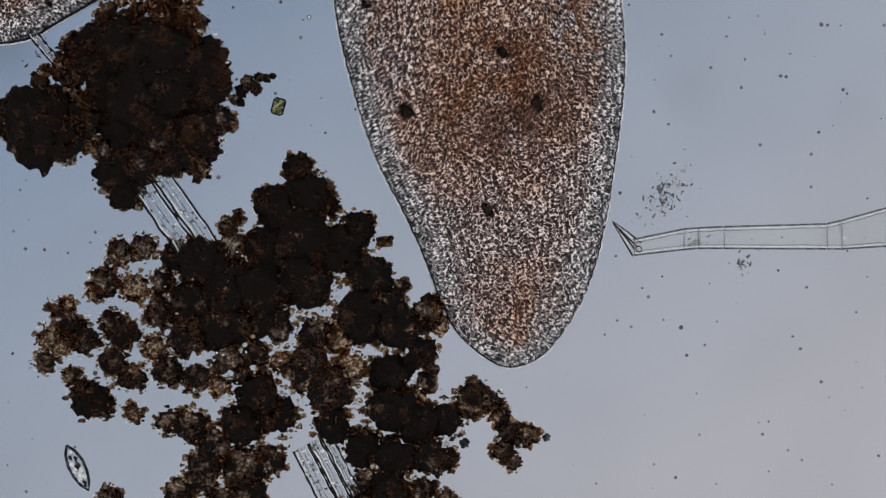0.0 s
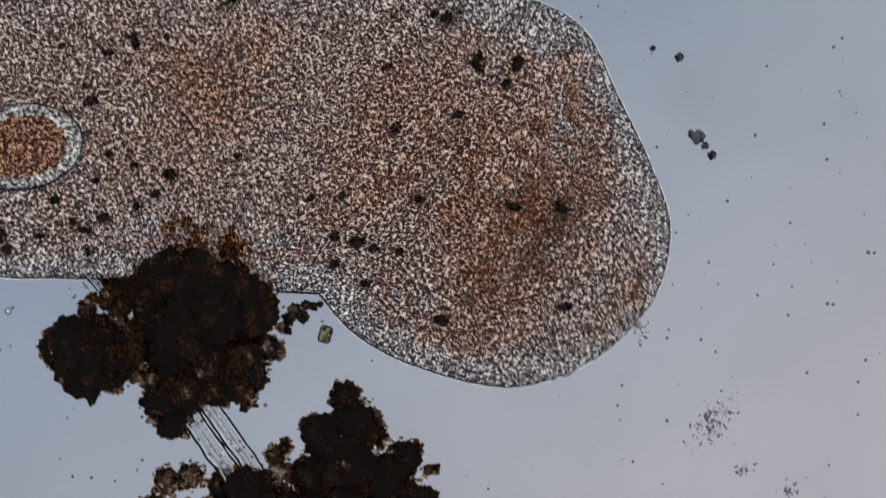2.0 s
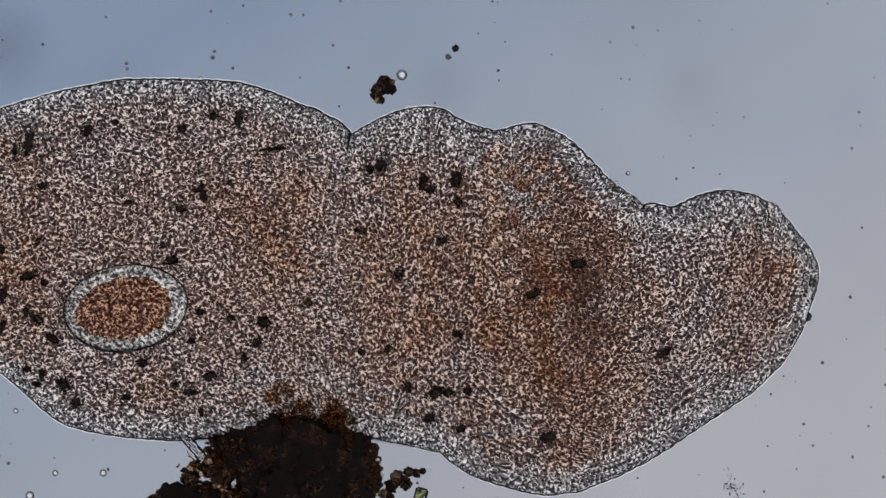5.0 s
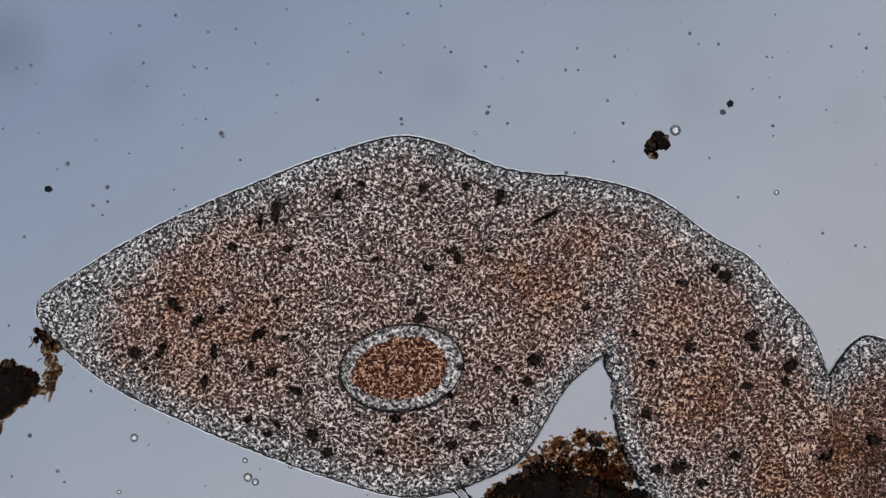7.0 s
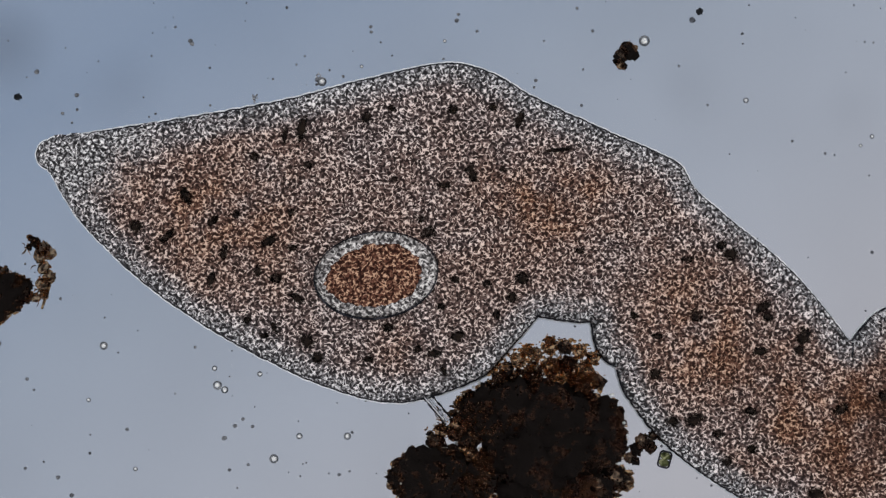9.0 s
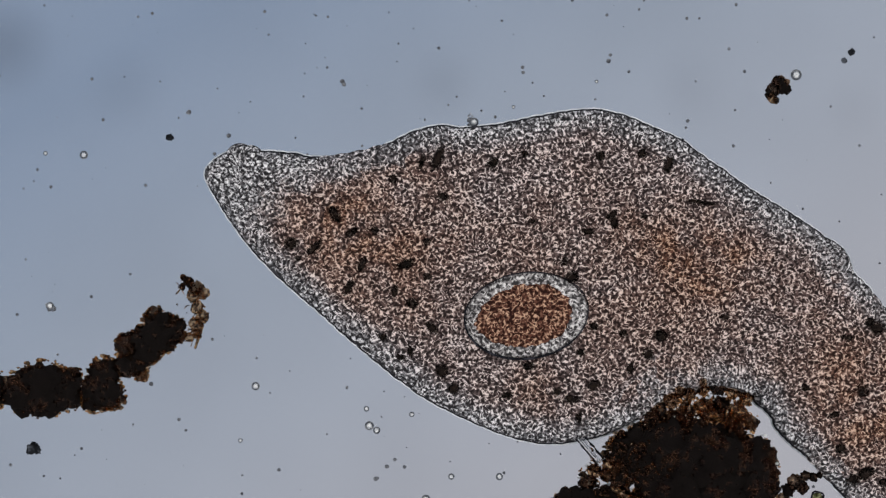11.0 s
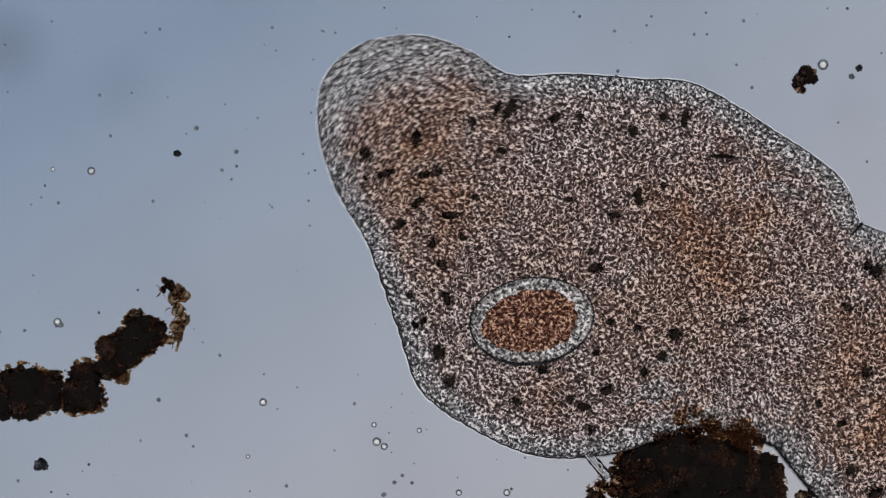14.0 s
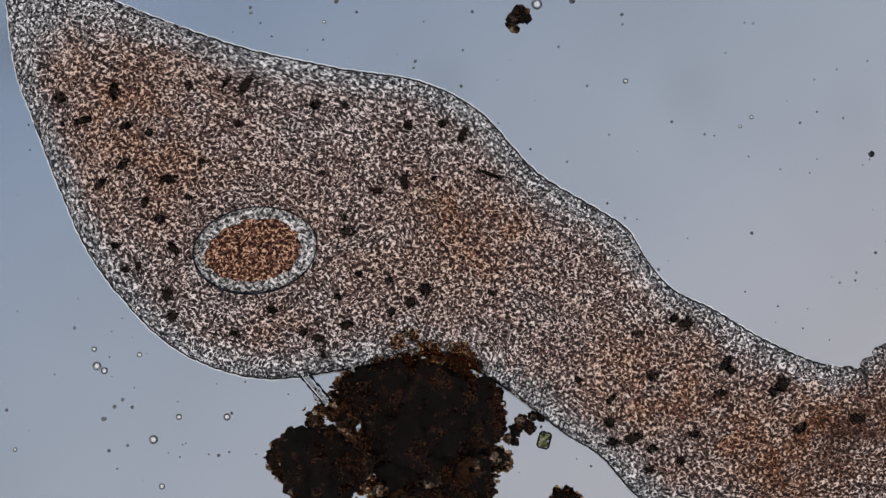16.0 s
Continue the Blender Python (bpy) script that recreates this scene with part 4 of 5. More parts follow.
def small_clump():
    at0 = ground(320, 670, 2.5)
    c = thing("humus_clump", "black-brown crumbly humus clump beside the flatworm", "debris", *at0)
    core = [(335, 578, 68), (392, 582, 74), (448, 594, 60), (295, 600, 56), (345, 650, 66), (405, 645, 66), (458, 636, 48), (252, 578, 36), (325, 700, 52), (375, 705, 50), (300, 655, 45), (425, 566, 34), (335, 535, 32), (240, 562, 26), (270, 550, 32), (302, 532, 28), (222, 575, 18)]
    lobes = [(182, 704, 66), (150, 690, 50), (215, 722, 50), (122, 690, 30), (222, 690, 42), (312, 785, 38), (328, 815, 34), (300, 750, 30), (478, 606, 32), (492, 628, 22), (420, 705, 40), (500, 690, 22)]
    loose = [(348, 500, 18), (380, 492, 20), (410, 488, 16), (436, 504, 20), (460, 520, 15), (395, 510, 24), (330, 515, 20), (430, 525, 22), (175, 625, 16), (185, 605, 14), (215, 600, 20), (235, 612, 26), (262, 665, 24), (262, 700, 26), (265, 730, 20),
             (460, 715, 40), (432, 752, 40), (458, 778, 20), (408, 765, 34), (360, 770, 36), (230, 645, 24), (475, 745, 22), (335, 745, 24)]
    lumps(c, at0, core, 2.5, "kkkkkkkkkbkkbkkbb", 0, 11, 0.86)
    lumps(c, at0, lobes, 2.5, "kkkkkkkbkbbb", 0, 12, 0.88)
    lumps(c, at0, loose, 2.5, "babababbbaabababbabbaba", 6, 13, 0.85)
    arm = [(520, 655, 10), (530, 640, 12), (540, 625, 13), (556, 636, 11), (560, 615, 9), (575, 618, 8), (586, 614, 6), (528, 660, 8)]
    lumps(c, at0, arm, 2.5, "bkbkbkbb", 0, 14)
    fringe(c, at0, core + lobes, 2.5, 45, (2, 7), 0, 21, None, (0.8, 1.06))
    crest = [(352, 470, 14), (378, 460, 15), (404, 458, 14), (430, 466, 15), (452, 478, 14), (300, 498, 16), (322, 482, 16), (286, 514, 15), (336, 464, 12), (376, 447, 9)]
    lumps(c, at0, crest, 2.5, "aabaababaa", 8, 15, 0.8)
    fringe(c, at0, crest, 2.5, 70, (1.2, 4), 6, 29, AMBER, (0.3, 1.4))
    fringe(c, at0, loose[:8], 2.5, 50, (1.5, 5), 10, 22, AMBER, (0.2, 1.2))
    fringe(c, at0, loose[8:], 2.5, 50, (1.5, 6), 4, 23, BROWN, (0.3, 1.1))
    top = [(395, 508, 40), (355, 516, 24), (435, 512, 26)]
    strings(c, at0, top, 2.5, 60, 26, 25, AMBER)
    strings(c, at0, [(205, 605, 45), (265, 590, 40), (240, 690, 40), (420, 720, 50)], 2.5, 26, 36, 27, AMBER)
    # bright dots put in for the refraction halo along the clump's edge
    fringe(c, at0, core + lobes + loose, 2.5, 16, (1.2, 3), -4, 28, BRIGHT, (0.92, 1.10), "bright dots for the halo round the crumbs")
    there, later = at(*at0), at(at0[0] + 14 * HALF, at0[1] - 9 * HALF)
    MOVING.append((c, [(0.0, there), (3.2, there), (5.3, later), (16.0, later)]))
    return c


def large_clump():
    at0 = ground(480, 620, 0.0)
    c = thing("humus_clump", "large black humus clump with pale gaps and amber patches", "debris", *at0)
    crown = [(530, 302, 30), (548, 345, 42), (492, 368, 42), (575, 365, 28), (632, 405, 34), (650, 392, 14), (600, 440, 48), (652, 490, 42), (680, 540, 42), (702, 580, 44), (742, 622, 34), (640, 560, 48), (540, 420, 55), (480, 440, 46), (412, 440, 34), (360, 465, 46), (315, 455, 30), (405, 400, 18), (420, 388, 12), (710, 505, 14), (470, 350, 22), (676, 430, 9), (690, 426, 6)]
    middle = [(400, 505, 58), (460, 510, 58), (540, 500, 58), (340, 530, 46), (400, 570, 56), (335, 590, 44), (480, 570, 46), (560, 590, 34), (605, 590, 38), (690, 660, 44), (692, 720, 54), (740, 745, 40), (790, 740, 36), (832, 712, 32), (868, 712, 26), (840, 686, 22), (885, 735, 22), (545, 650, 50), (585, 690, 48), (620, 650, 30), (460, 700, 46), (432, 750, 44), (495, 735, 40), (590, 750, 36), (405, 640, 32)]
    foot = [(645, 790, 36), (700, 805, 42), (755, 805, 38), (790, 810, 22), (690, 862, 44), (650, 850, 26), (382, 785, 36), (340, 752, 34), (300, 745, 26), (360, 835, 38), (430, 830, 44), (320, 870, 28), (480, 815, 30), (900, 762, 22), (932, 770, 24), (890, 795, 22), (906, 818, 18), (745, 870, 28), (440, 880, 40), (390, 890, 30), (790, 885, 22), (195, 885, 28), (640, 900, 40)]
    side = [(240, 730, 20), (160, 702, 38), (185, 718, 24), (128, 665, 18), (102, 600, 36), (82, 642, 22), (130, 580, 30), (150, 600, 30), (200, 640, 26), (222, 590, 32), (200, 570, 26), (240, 508, 28), (190, 500, 30), (215, 448, 28), (255, 438, 26), (168, 520, 16), (275, 615, 26), (235, 668, 28), (298, 655, 30), (350, 668, 28), (390, 682, 22), (285, 555, 32), (100, 548, 14), (290, 500, 24), (120, 540, 16)]
    lumps(c, at0, crown, 0.0, "kkkkkkkkkkkkkkbkbbbbkbb", 0, 31, 0.85)
    lumps(c, at0, middle, 0.0, "kkkkkbbbakkkkbbbbbbakkkkb", 0, 32, 0.78)
    lumps(c, at0, foot, 0.0, "kkbbkbbbbbbbbbbbbbbbbbb", 0, 33, 0.8)
    lumps(c, at0, side, 0.0, "bkbbabbbbbbabbbaabbbabbba", 0, 34, 0.8)
    lumps(c, at0, [(455, 625, 28), (500, 640, 24), (430, 662, 20), (470, 655, 18), (755, 680, 24), (740, 702, 20), (762, 655, 18)], 0.0, "bababab", 0, 38, 0.8)
    lumps(c, at0, [(760, 552, 30), (775, 575, 20), (750, 575, 18), (775, 535, 16)], 0.0, "baba", 0, 35)
    fringe(c, at0, crown + middle + foot, 0.0, 42, (1.8, 6.5), 0, 36, FRINGE, (0.76, 1.10))
    fringe(c, at0, side, 0.0, 45, (1.8, 6), 0, 37, FRINGE, (0.6, 1.15))
    # the large clump's white optical outline, imitated with bright dots
    fringe(c, at0, side + foot + crown + middle, 0.0, 18, (1.2, 3.2), -3, 40, BRIGHT, (0.92, 1.15), "bright dots for the halo round the crumbs")
    strings(c, at0, [(x, y, q * 0.8) for x, y, q in side] + [(590, 680, 50), (610, 620, 40), (560, 560, 50), (470, 610, 50), (530, 770, 50)], 0.0, 9, 30, 39, AMBER)
    return c


def chain_clump():
    at0 = ground(354, 521, 12.5)
    c = thing("humus_chain", "chain of brown-black humus balls with an amber thread", "debris", *at0)
    balls = [(285, 590, 36), (262, 612, 33), (232, 612, 22), (310, 585, 25), (245, 640, 24), (278, 562, 18), (225, 648, 20), (252, 662, 13), (185, 690, 35), (190, 662, 30), (202, 702, 24), (170, 708, 22),
             (82, 688, 48), (55, 692, 42), (112, 692, 40), (136, 664, 12), (16, 690, 22), (-22, 690, 40), (-70, 700, 44), (-110, 690, 40)]
    thread = [(350, 510, 13), (362, 520, 12), (345, 525, 11), (352, 545, 12), (362, 562, 12), (350, 575, 13), (338, 500, 9), (328, 492, 6), (326, 508, 6), (352, 592, 9), (338, 598, 9)]
    lumps(c, at0, balls, 12.5, "kkbbkbbakkbkkkkbbkkk", 0, 41, 0.88)
    lumps(c, at0, thread, 12.5, "aaaaaakkkaa", 0, 42)
    fringe(c, at0, balls, 12.5, 60, (1.8, 5), 0, 43, AMBER, (0.82, 1.10))
    strings(c, at0, thread, 12.5, 5, 12, 44, AMBER)
    a, b = ground(362, 575, 12.5), ground(348, 618, 12.5)
    part("splinter", mesh_of("splinter", *tube([(a[0] - at0[0], a[1] - at0[1], 4), (b[0] - at0[0], b[1] - at0[1], 3)], [1.6, 1.2], 6), [AMBER]), c)
    path = [(6.1, 41, 612), (6.5, 110, 629), (7.0, 93, 614), (7.5, 113, 606), (8.0, 123, 556), (8.5, 83, 450), (9.0, 81, 450), (9.5, 80, 449), (10.0, 181, 472), (10.2, 343, 513),
            (12.5, 354, 521), (13.0, 355, 519), (13.5, 335, 522), (14.0, 318, 525), (14.5, 106, 490), (15.0, 40, 467), (15.5, -125, 415), (16.0, -175, 397)]
    rows = [(t, at(*ground(x, y, t))) for t, x, y in path]
    MOVING.append((c, [(0.0, rows[0][1])] + rows))


def floating_crumb():
    at0 = ground(1107, 97, 9.0)
    c = thing("humus_crumb", "small brown humus crumb with dark knobs", "debris", *at0)
    lumps(c, at0, [(1110, 90, 14), (1100, 100, 13), (1118, 98, 11), (1098, 115, 8), (1104, 118, 6), (1090, 110, 6), (1120, 88, 8), (1108, 84, 9)], 9.0, "bbkabbab", 0, 51)
    ring = thing("clear_cell", "clear round cell with a dark wall", "cell", *ground(1140, 73, 9.0))
    cell_parts(ring, 8)
    path = [(5.3, 698, 168), (5.5, 721, 171), (6.0, 992, 235), (6.5, 1156, 274), (7.0, 1162, 255), (7.5, 1167, 247), (8.0, 1161, 202), (8.5, 1112, 99), (9.0, 1107, 97), (9.5, 1107, 97), (10.0, 1207, 120),
            (10.2, 1363, 156), (12.5, 1389, 157), (13.0, 1392, 156), (13.5, 1413, 143), (14.0, 1423, 139), (14.5, 1214, 110), (15.0, 1130, 94), (15.5, 971, 39), (16.0, 917, 32)]
    for ob, dx, dy in ((c, 0, 0), (ring, 33, -24)):
        rows = [(t, at(*ground(x + dx, y + dy, t))) for t, x, y in path]
        MOVING.append((ob, [(0.0, rows[0][1])] + rows))


def cell_parts(parent, r):
    """A clear bead: its refraction painted as a dark wall ring and a bright middle."""
    q = r * HALF
    ring = [(q * math.cos(a), q * math.sin(a), q * 0.5) for a in np.linspace(0, 2 * math.pi, 25)]
    part("wall", mesh_of("wall", *tube(ring, [max(0.5, q * 0.22)] * 25, 6), [EDGE]), parent)
    part("middle", mesh_of("middle", *revolve([(q * 0.75, 0.2), (q * 0.75, q * 0.3), (q * 0.45, q * 0.75), (q * 0.1, q * 0.9)], 16)[:2], [BRIGHT]), parent)


def cells():
    first = thing("clear_cell", "clear round cell with a dark wall", "cell", *ground(184, 612), "clear cells in the water")
    cell_parts(first, 6)
    for x, y, r in ((385, 682, 10), (398, 690, 8), (485, 812, 10), (157, 708, 5), (1543, 242, 5), (1523, 258, 4), (1320, 178, 6), (787, 73, 4), (615, 772, 8), (530, 772, 7), (-120, 203, 9), (-188, 200, 5),
                    (460, 662, 6), (380, 652, 6), (570, 145, 10), (1230, 655, 5), (-180, 470, 9), (500, 895, 7), (240, 830, 5), (640, 118, 4)):
        o = copy_thing(first, at(*ground(x, y)))
        o.scale = (r / 9, r / 9, r / 9)


def specks(rows, t):
    """Dark round dust grains (x, y, radius) as seen at t."""
    for x, y, r in rows:
        ob = new("dust_grain", (DARK_DUST if r >= 6 else DUST)[int(x + y) % 3])
        q = r * HALF * 0.8
        ob.matrix_basis = at(*ground(x, y, t), q * 0.62) @ Matrix.Diagonal((q, q, q * 0.8, 1))
        tagged(ob, "dark round dust grain on the slide", "dust grain", "dust grains")


DUST = [mesh_of("dust_grain", *blob(1.0, 0.3, i + 60.5, 2), [SPECK]) for i in range(3)]

DARK_DUST = [mesh_of("dust_grain", *blob(1.0, 0.6, i + 64.5, 3), [DARK_GRAIN]) for i in range(3)]


def dust():
    specks([(1225, 36, 6), (808, 37, 5), (657, 57, 4), (340, 78, 5), (65, 128, 5), (30, 172, 6), (111, 202, 3), (1460, 272, 3), (1402, 250, 3), (1543, 447, 4), (398, 775, 5), (430, 742, 4), (447, 755, 4), (103, 845, 5), (406, 832, 4), (127, 877, 5), (60, 690, 3), (372, 187, 3), (225, 760, 4), (600, 840, 4), (945, 155, 3)], 9.0)
    specks([(1456, 105, 5), (1384, 196, 4), (1495, 220, 4), (1208, 641, 5), (1186, 281, 3), (1456, 737, 4), (1218, 690, 4), (1250, 672, 3), (535, 128, 4), (500, 65, 4), (632, 255, 3), (390, 375, 5), (970, 835, 8), (825, 845, 10), (1120, 640, 3), (1380, 540, 3), (1430, 570, 3)], 0.5)
    specks([(1202, 102, 9), (1490, 68, 4), (1475, 84, 4), (1458, 220, 4), (1547, 448, 4), (1474, 539, 4), (1235, 243, 14), (1248, 258, 7), (1260, 275, 9), (1224, 238, 8), (1155, 86, 6), (1336, 240, 4), (1287, 356, 4), (1398, 395, 3), (1180, 745, 4)], 2.0)
    specks([(65, 795, 12), (72, 800, 7), (58, 801, 7), (340, 201, 5), (307, 246, 7), (410, 243, 5), (385, 275, 4), (273, 682, 5), (322, 745, 4), (670, 850, 5), (690, 828, 5), (611, 147, 5), (930, 122, 4), (1085, 100, 4), (1512, 95, 7), (1222, 217, 4)], 12.5)
    rnd = random.Random(77)
    base = [blob(1.0, 0.3, i + 80, 1) for i in range(3)]
    pieces = []
    for _ in range(1300):
        x, y = rnd.uniform(-900, 2500), rnd.uniform(-300, 1800)
        gx, gy = ground(x, y)
        q = rnd.choice((0.9, 1.1, 1.4, 1.7, 2.0, 2.4, 3.0)) * HALF
        v, f = rnd.choice(base)
        pieces.append(([(gx + a * q, gy + b * q, q * 0.6 + c * q * 0.7) for a, b, c in v], f))
    tagged(new("fine_dust", mesh_of("fine_dust", *joined(pieces), [SPECK])), "fine dark dust scattered over the slide", "dust", kind="stuff")


def granule_patch(x, y, t, w, h, count, seed, tilt):
    """A smear of tiny clear granules."""
    rnd = random.Random(seed)
    base = [blob(1.0, 0.3, i + 90, 1) for i in range(3)]
    dark, pale = [], []
    for i in range(count):
        a, b = rnd.gauss(0, w * 0.42), rnd.gauss(0, h * 0.42)
        c, s = math.cos(tilt), math.sin(tilt)
        px, py = (a * c - b * s) * HALF, (a * s + b * c) * HALF
        q = rnd.uniform(1.2, 3.2) * HALF
        v, f = rnd.choice(base)
        e, long = rnd.uniform(0, 3.1), rnd.uniform(1.0, 2.2)
        ce, se = math.cos(e), math.sin(e)
        piece = [(px + (X * long * ce - Y * 0.7 * se) * q, py + (X * long * se + Y * 0.7 * ce) * q, q * 0.6 + Z * q * 0.7) for X, Y, Z in v], f
        (pale if i % 2 else dark).append(piece)
    g = thing("granule_smear", "smear of tiny clear granules on the slide", "granules", *ground(x, y, t))
    tagged(part("dark_smear", mesh_of("dark_smear", *joined(dark), [SPECK]), g), kind="stuff")
    tagged(part("pale_smear", mesh_of("pale_smear", *joined(pale), [PALE_SPECK]), g), kind="stuff")


def green_diatom():
    at0 = ground(595, 667, 2.5)
    d = thing("green_diatom", "small green two-celled diatom with a dark wall", "diatom", *at0)
    for dy in (-6, 6):
        v, f = revolve([(8 * HALF, 0.4), (8.5 * HALF, 2), (7 * HALF, 4.0), (3 * HALF, 4.6)], 10, 0.05, 4)[:2]
        part("cell", mesh_of("cell", [(a * 1.2, b * 0.85 + dy * HALF, c) for a, b, c in v], f, [GREEN]), d)
    frame_pts = [(-7, -14), (7, -14), (10, -11), (10, 11), (7, 14), (-7, 14), (-10, 11), (-10, -11), (-7, -14)]
    part("wall", mesh_of("wall", *tube([(a * HALF, b * HALF, 2.5) for a, b in frame_pts], [0.9] * 9, 6), [DARK_LINE]), d, "thin dark wall")
    d.matrix_basis = at(*at0, 0, -15)


def boat_diatom():
    at0 = ground(138, 828, 0.0)
    d = thing("boat_diatom", "clear boat-shaped diatom shell with dark granules", "diatom", *at0)
    side = [(-44, 0), (-30, 9), (-10, 14), (12, 13), (30, 8), (44, 0)]
    loop = side + [(a, -b) for a, b in reversed(side[1:-1])] + [side[0]]
    part("shell", mesh_of("shell", *tube([(a * HALF, b * HALF, 3) for a, b in loop], [1.3] * len(loop), 6), [DARK_GRAIN]), d, "dark shell edge")
    v, f = revolve([(40 * HALF, 0.4), (42 * HALF, 2.2), (30 * HALF, 4.0)], 24, 0.0, 1, 0.34)[:2]
    part("body", mesh_of("body", v, f, [CLEAR]), d)
    for a, b in ((-30, 2), (-22, -3), (-16, 5), (-9, -5), (-4, 3), (3, -6), (6, 5), (12, -1), (18, 5), (21, -4), (28, 1), (34, -1)):
        v, f = blob((4.6 - 0.05 * abs(a)) * HALF, 0.8, a + 100, 2)
        part("granule", mesh_of("granule", [(X * 1.3 + a * HALF, Y + b * HALF, Z + 4.5) for X, Y, Z in v], f, [DARK_GRAIN if a % 3 else BRIGHT]), d)
    d.matrix_basis = at(*at0, 0, -64)


def clear_tubes(x0, y0, x1, y1, t, radii, gaps):
    """A bundle of clear plant fibres between the clumps."""
    a, b = np.array(ground(x0, y0, t)), np.array(ground(x1, y1, t))
    d = thing("plant_fibre", "clear plant fibre bundle with dark edges", "fibre", *a)
    run = b - a
    n = np.array((-run[1], run[0])) / np.linalg.norm(run)
    for r, gap in zip(radii, gaps):
        o = n * gap * HALF
        wave = [1.2 * noise.noise((f * 5 + gap, gap, 1.0)) for f in np.linspace(0, 1, 17)]
        path = [(o[0] + run[0] * f + n[0] * w, o[1] + run[1] * f + n[1] * w, 8.0 + 2 * f) for f, w in zip(np.linspace(0, 1, 17), wave)]
        width = [r * HALF * (1 + 0.12 * noise.noise((f * 7, gap, 4.0))) for f in np.linspace(0, 1, 17)]
        part("strand", mesh_of("strand", *tube(path, width, 10), [CLEAR]), d)
        # dark and bright lines paint the clear strand's refraction
        for side, depth, stuff in ((-1, 1.5, DARK_LINE), (-0.78, 0.9, BRIGHT), (1, 1.3, DARK_LINE), (0.8, 0.6, BRIGHT), (0.1, 0.5, EDGE), (-0.4, 0.4, EDGE)):
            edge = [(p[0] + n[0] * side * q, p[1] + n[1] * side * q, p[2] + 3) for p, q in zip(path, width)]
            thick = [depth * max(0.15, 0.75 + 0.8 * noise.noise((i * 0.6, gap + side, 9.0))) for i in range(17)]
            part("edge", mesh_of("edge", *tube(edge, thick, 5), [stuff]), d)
        rnd = random.Random(int(gap) + 70)
        for i in range(int(r * 1.6)):
            k, side = rnd.randrange(1, 16), rnd.uniform(-0.7, 0.7)
            p, q = path[k], width[k]
            v, f = blob(rnd.uniform(0.9, 2.2) * HALF, 0.8, i + gap, 1)
            turned = [(p[0] + n[0] * side * q + X * 1.6, p[1] + n[1] * side * q + Y * 1.6, p[2] + 4 + Z) for X, Y, Z in v]
            part("granule", mesh_of("granule", turned, f, [rnd.choice((EDGE, EDGE, BRIGHT))]), d)


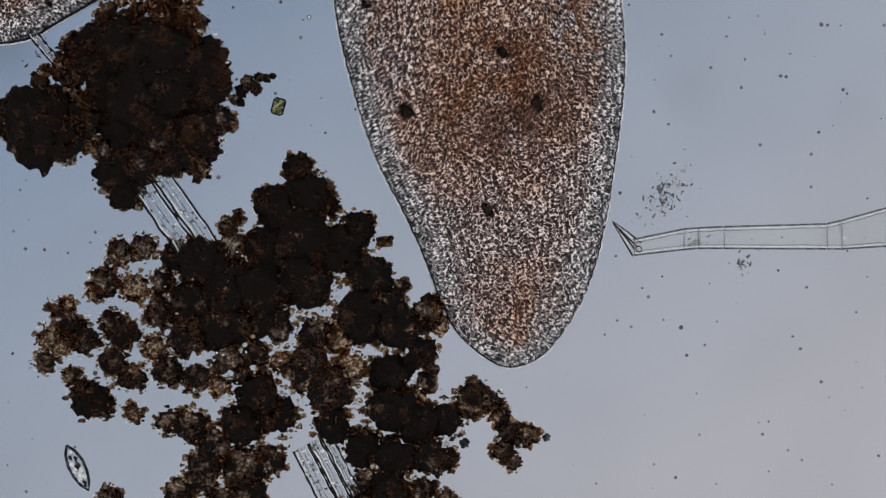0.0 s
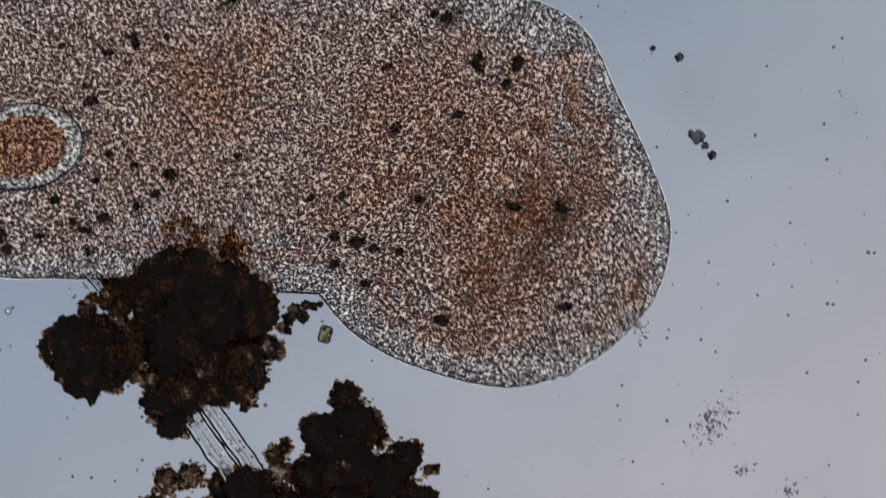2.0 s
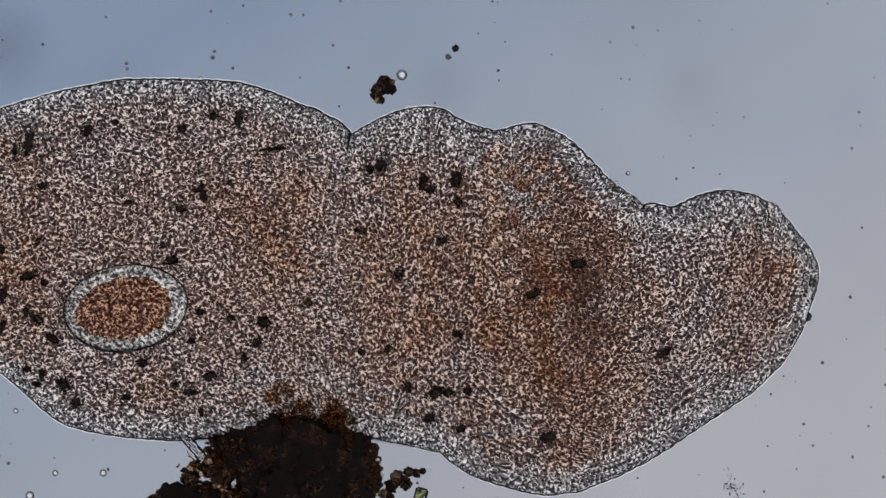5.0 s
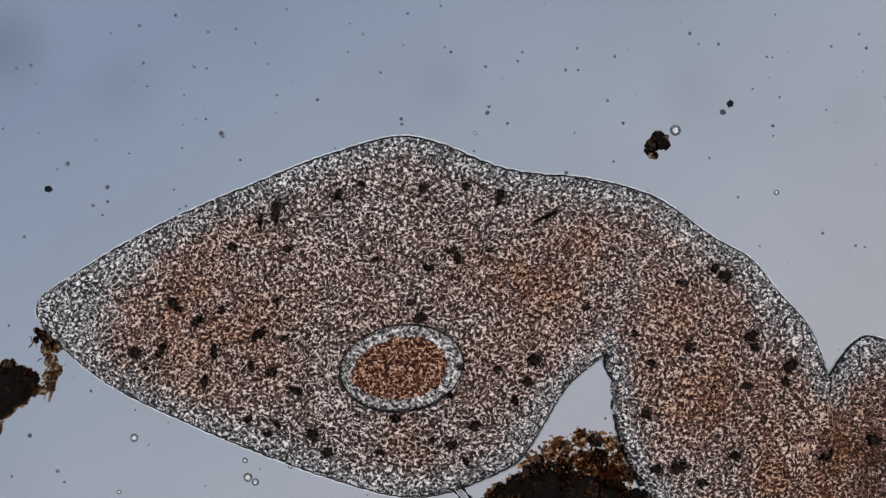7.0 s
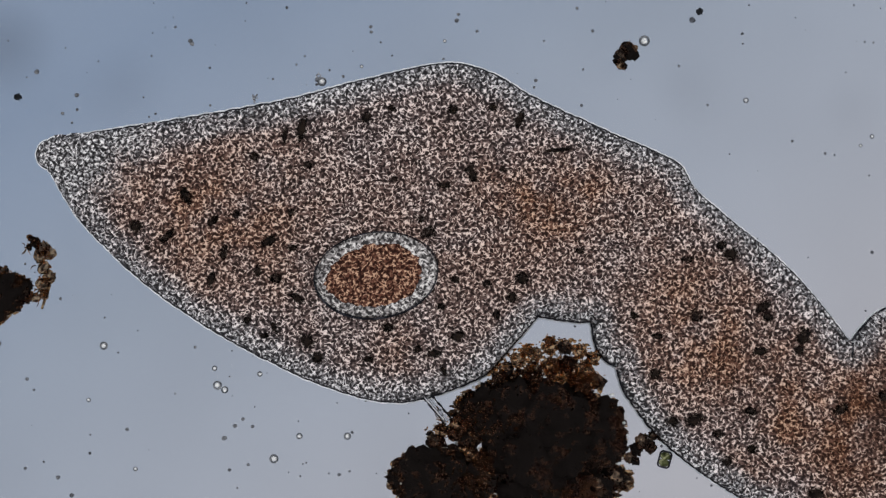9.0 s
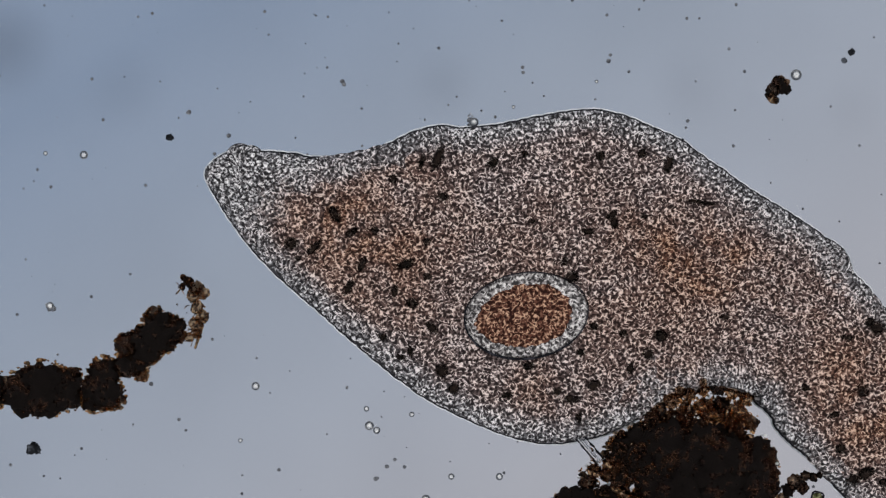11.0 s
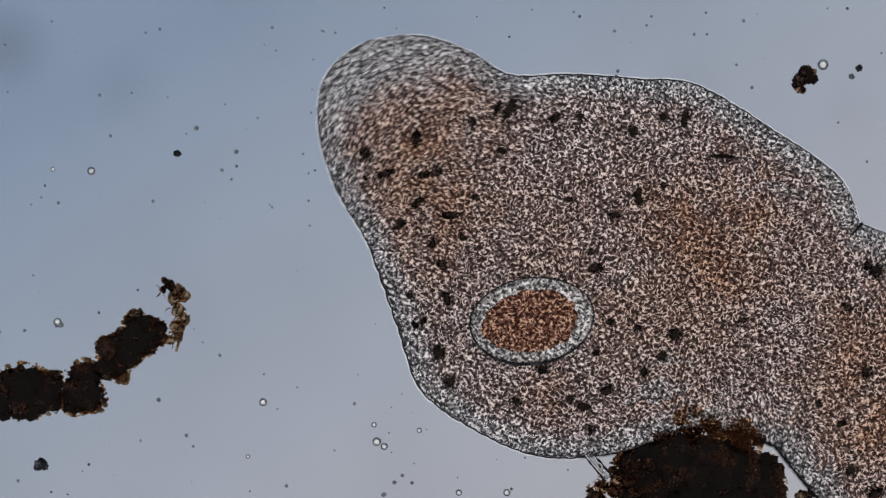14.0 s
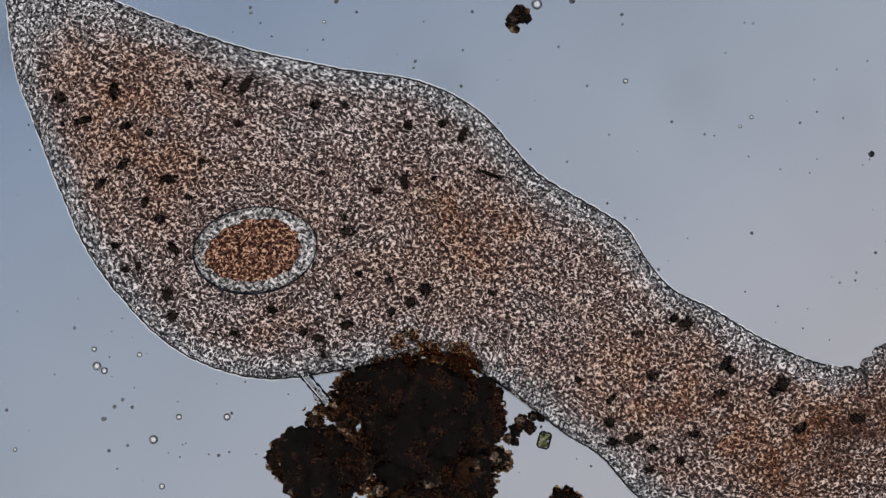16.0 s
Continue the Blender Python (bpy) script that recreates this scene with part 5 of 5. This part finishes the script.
def rotifer_foot():
    """The jointed clear foot of a rotifer with two toes; it is pulled away at the start."""
    at0 = ground(1120, 438, 0.0)
    d = thing("rotifer_foot", "clear jointed rotifer foot with two pointed toes", "rotifer", *at0)
    path = [(0, 0, 14), (88, 14, 18), (113, 16, 18), (157, 17, 19), (340, 19, 22), (365, 22, 25), (448, 36, 34), (660, 66, 44)]
    for (xa, ya, ra), (xb, yb, rb) in zip(path, path[1:]):
        f = np.linspace(0.01, 0.99, 5)
        mid = [((xa + (xb - xa) * g) * HALF, (ya + (yb - ya) * g) * HALF, 12) for g in f]
        rad = [(ra + (rb - ra) * g) * HALF for g in f]
        seg = part("foot_joint", mesh_of("foot_joint", *tube(mid, rad, 12), [FOOT]), d)
        for side in (-1, 1):
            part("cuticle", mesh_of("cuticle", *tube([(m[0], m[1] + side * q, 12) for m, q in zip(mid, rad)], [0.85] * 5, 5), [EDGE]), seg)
            # gloss painted as a bright tube just inside the cuticle
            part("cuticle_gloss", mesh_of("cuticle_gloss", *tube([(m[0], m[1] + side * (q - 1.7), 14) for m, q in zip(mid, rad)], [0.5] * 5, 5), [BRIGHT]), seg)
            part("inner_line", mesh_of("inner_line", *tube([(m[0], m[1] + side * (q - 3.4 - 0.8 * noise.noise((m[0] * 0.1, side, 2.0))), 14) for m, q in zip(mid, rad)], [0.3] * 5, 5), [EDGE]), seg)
        part("joint_line", mesh_of("joint_line", *tube([(mid[0][0], mid[0][1] - rad[0], 14), (mid[0][0], mid[0][1] + rad[0], 14)], [0.35, 0.35], 5), [EDGE]), seg)
    for toe in ([(10, 4), (-12, 24), (-38, 46)], [(2, -12), (-14, 12), (-36, 42)]):
        toe_part = part("toe", mesh_of("toe", *tube([(x * HALF, y * HALF, 9) for x, y in toe], [2.2, 1.5, 0.3], 8), [BRIGHT]), d, "pointed clear toe")
        for side in (-1, 1):
            edge = [((x + side * w * 1.4) * HALF, (y + side * w * 1.4) * HALF, 11) for (x, y), w in zip(toe, (2.6, 1.8, 0.2))]
            part("toe_edge", mesh_of("toe_edge", *tube(edge, [0.75, 0.6, 0.3], 6), [DARK_LINE]), toe_part)
    for x, y, q in ((8, -3, 4),):
        ring = [((x + q * 1.3 * math.cos(a)) * HALF, (y + q * 1.3 * math.sin(a)) * HALF, 16) for a in np.linspace(0, 2 * math.pi, 17)]
        part("gland_wall", mesh_of("gland_wall", *tube(ring, [0.6] * 17, 5), [DARK_LINE]), d)
    rnd = random.Random(9)
    for _ in range(26):
        x = rnd.uniform(30, 420)
        y = 6 + x * 0.055 + rnd.uniform(-12, 12)
        v, f = blob(rnd.uniform(0.9, 1.7) * HALF, 0.4, x, 1)
        part("granule", mesh_of("granule", [(X + x * HALF, Y + y * HALF, Z + 18) for X, Y, Z in v], f, [rnd.choice((EDGE, BRIGHT))]), d)
    v, f = blob(6 * HALF, 0.3, 140, 2)
    part("gland", mesh_of("gland", [(X + 3, Y - 3, Z + 12) for X, Y, Z in v], f, [BRIGHT]), d, "bright foot gland")
    rows = [(0.0, 1120, 438, 0), (0.1, 1125, 506, 0), (0.2, 1118, 510, -3), (0.3, 1213, 514, -9), (0.4, 1331, 508, -5), (0.5, 1480, 532, 3), (0.7, 1800, 600, 4), (1.0, 2100, 650, 4), (16.0, 2100 + 490, 650 + 590, 4)]
    MOVING.append((d, [(t, at(*ground(x, y, t), 0, rz)) for t, x, y, rz in rows]))


small_clump()
large_clump()
chain_clump()
floating_crumb()
cells()
dust()
granule_patch(1182, 402, 0.5, 30, 62, 170, 61, -0.5)
granule_patch(1235, 490, 0.5, 22, 12, 30, 62, 0.2)
granule_patch(1318, 525, 0.5, 24, 20, 34, 63, 0.5)
granule_patch(1075, 430, 1.5, 16, 34, 50, 64, 0.3)
granule_patch(838, 215, 12.5, 8, 14, 30, 65, 0.3)
granule_patch(95, 548, 12.5, 12, 6, 24, 66, -0.3)
granule_patch(730, 262, 13.5, 5, 12, 12, 67, 0.1)
green_diatom()
boat_diatom()
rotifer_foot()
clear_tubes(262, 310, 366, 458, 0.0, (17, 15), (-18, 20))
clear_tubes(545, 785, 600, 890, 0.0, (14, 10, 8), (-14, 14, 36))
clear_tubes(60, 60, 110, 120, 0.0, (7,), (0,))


# ---- what moves ----
def motions():
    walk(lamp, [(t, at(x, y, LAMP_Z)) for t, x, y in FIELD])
    for ob, rows in PIECES + MOVING:
        if rows[-1][0] < 16.0:
            rows = rows + [(16.0, rows[-1][1])]
        walk(ob, rows)


motions()
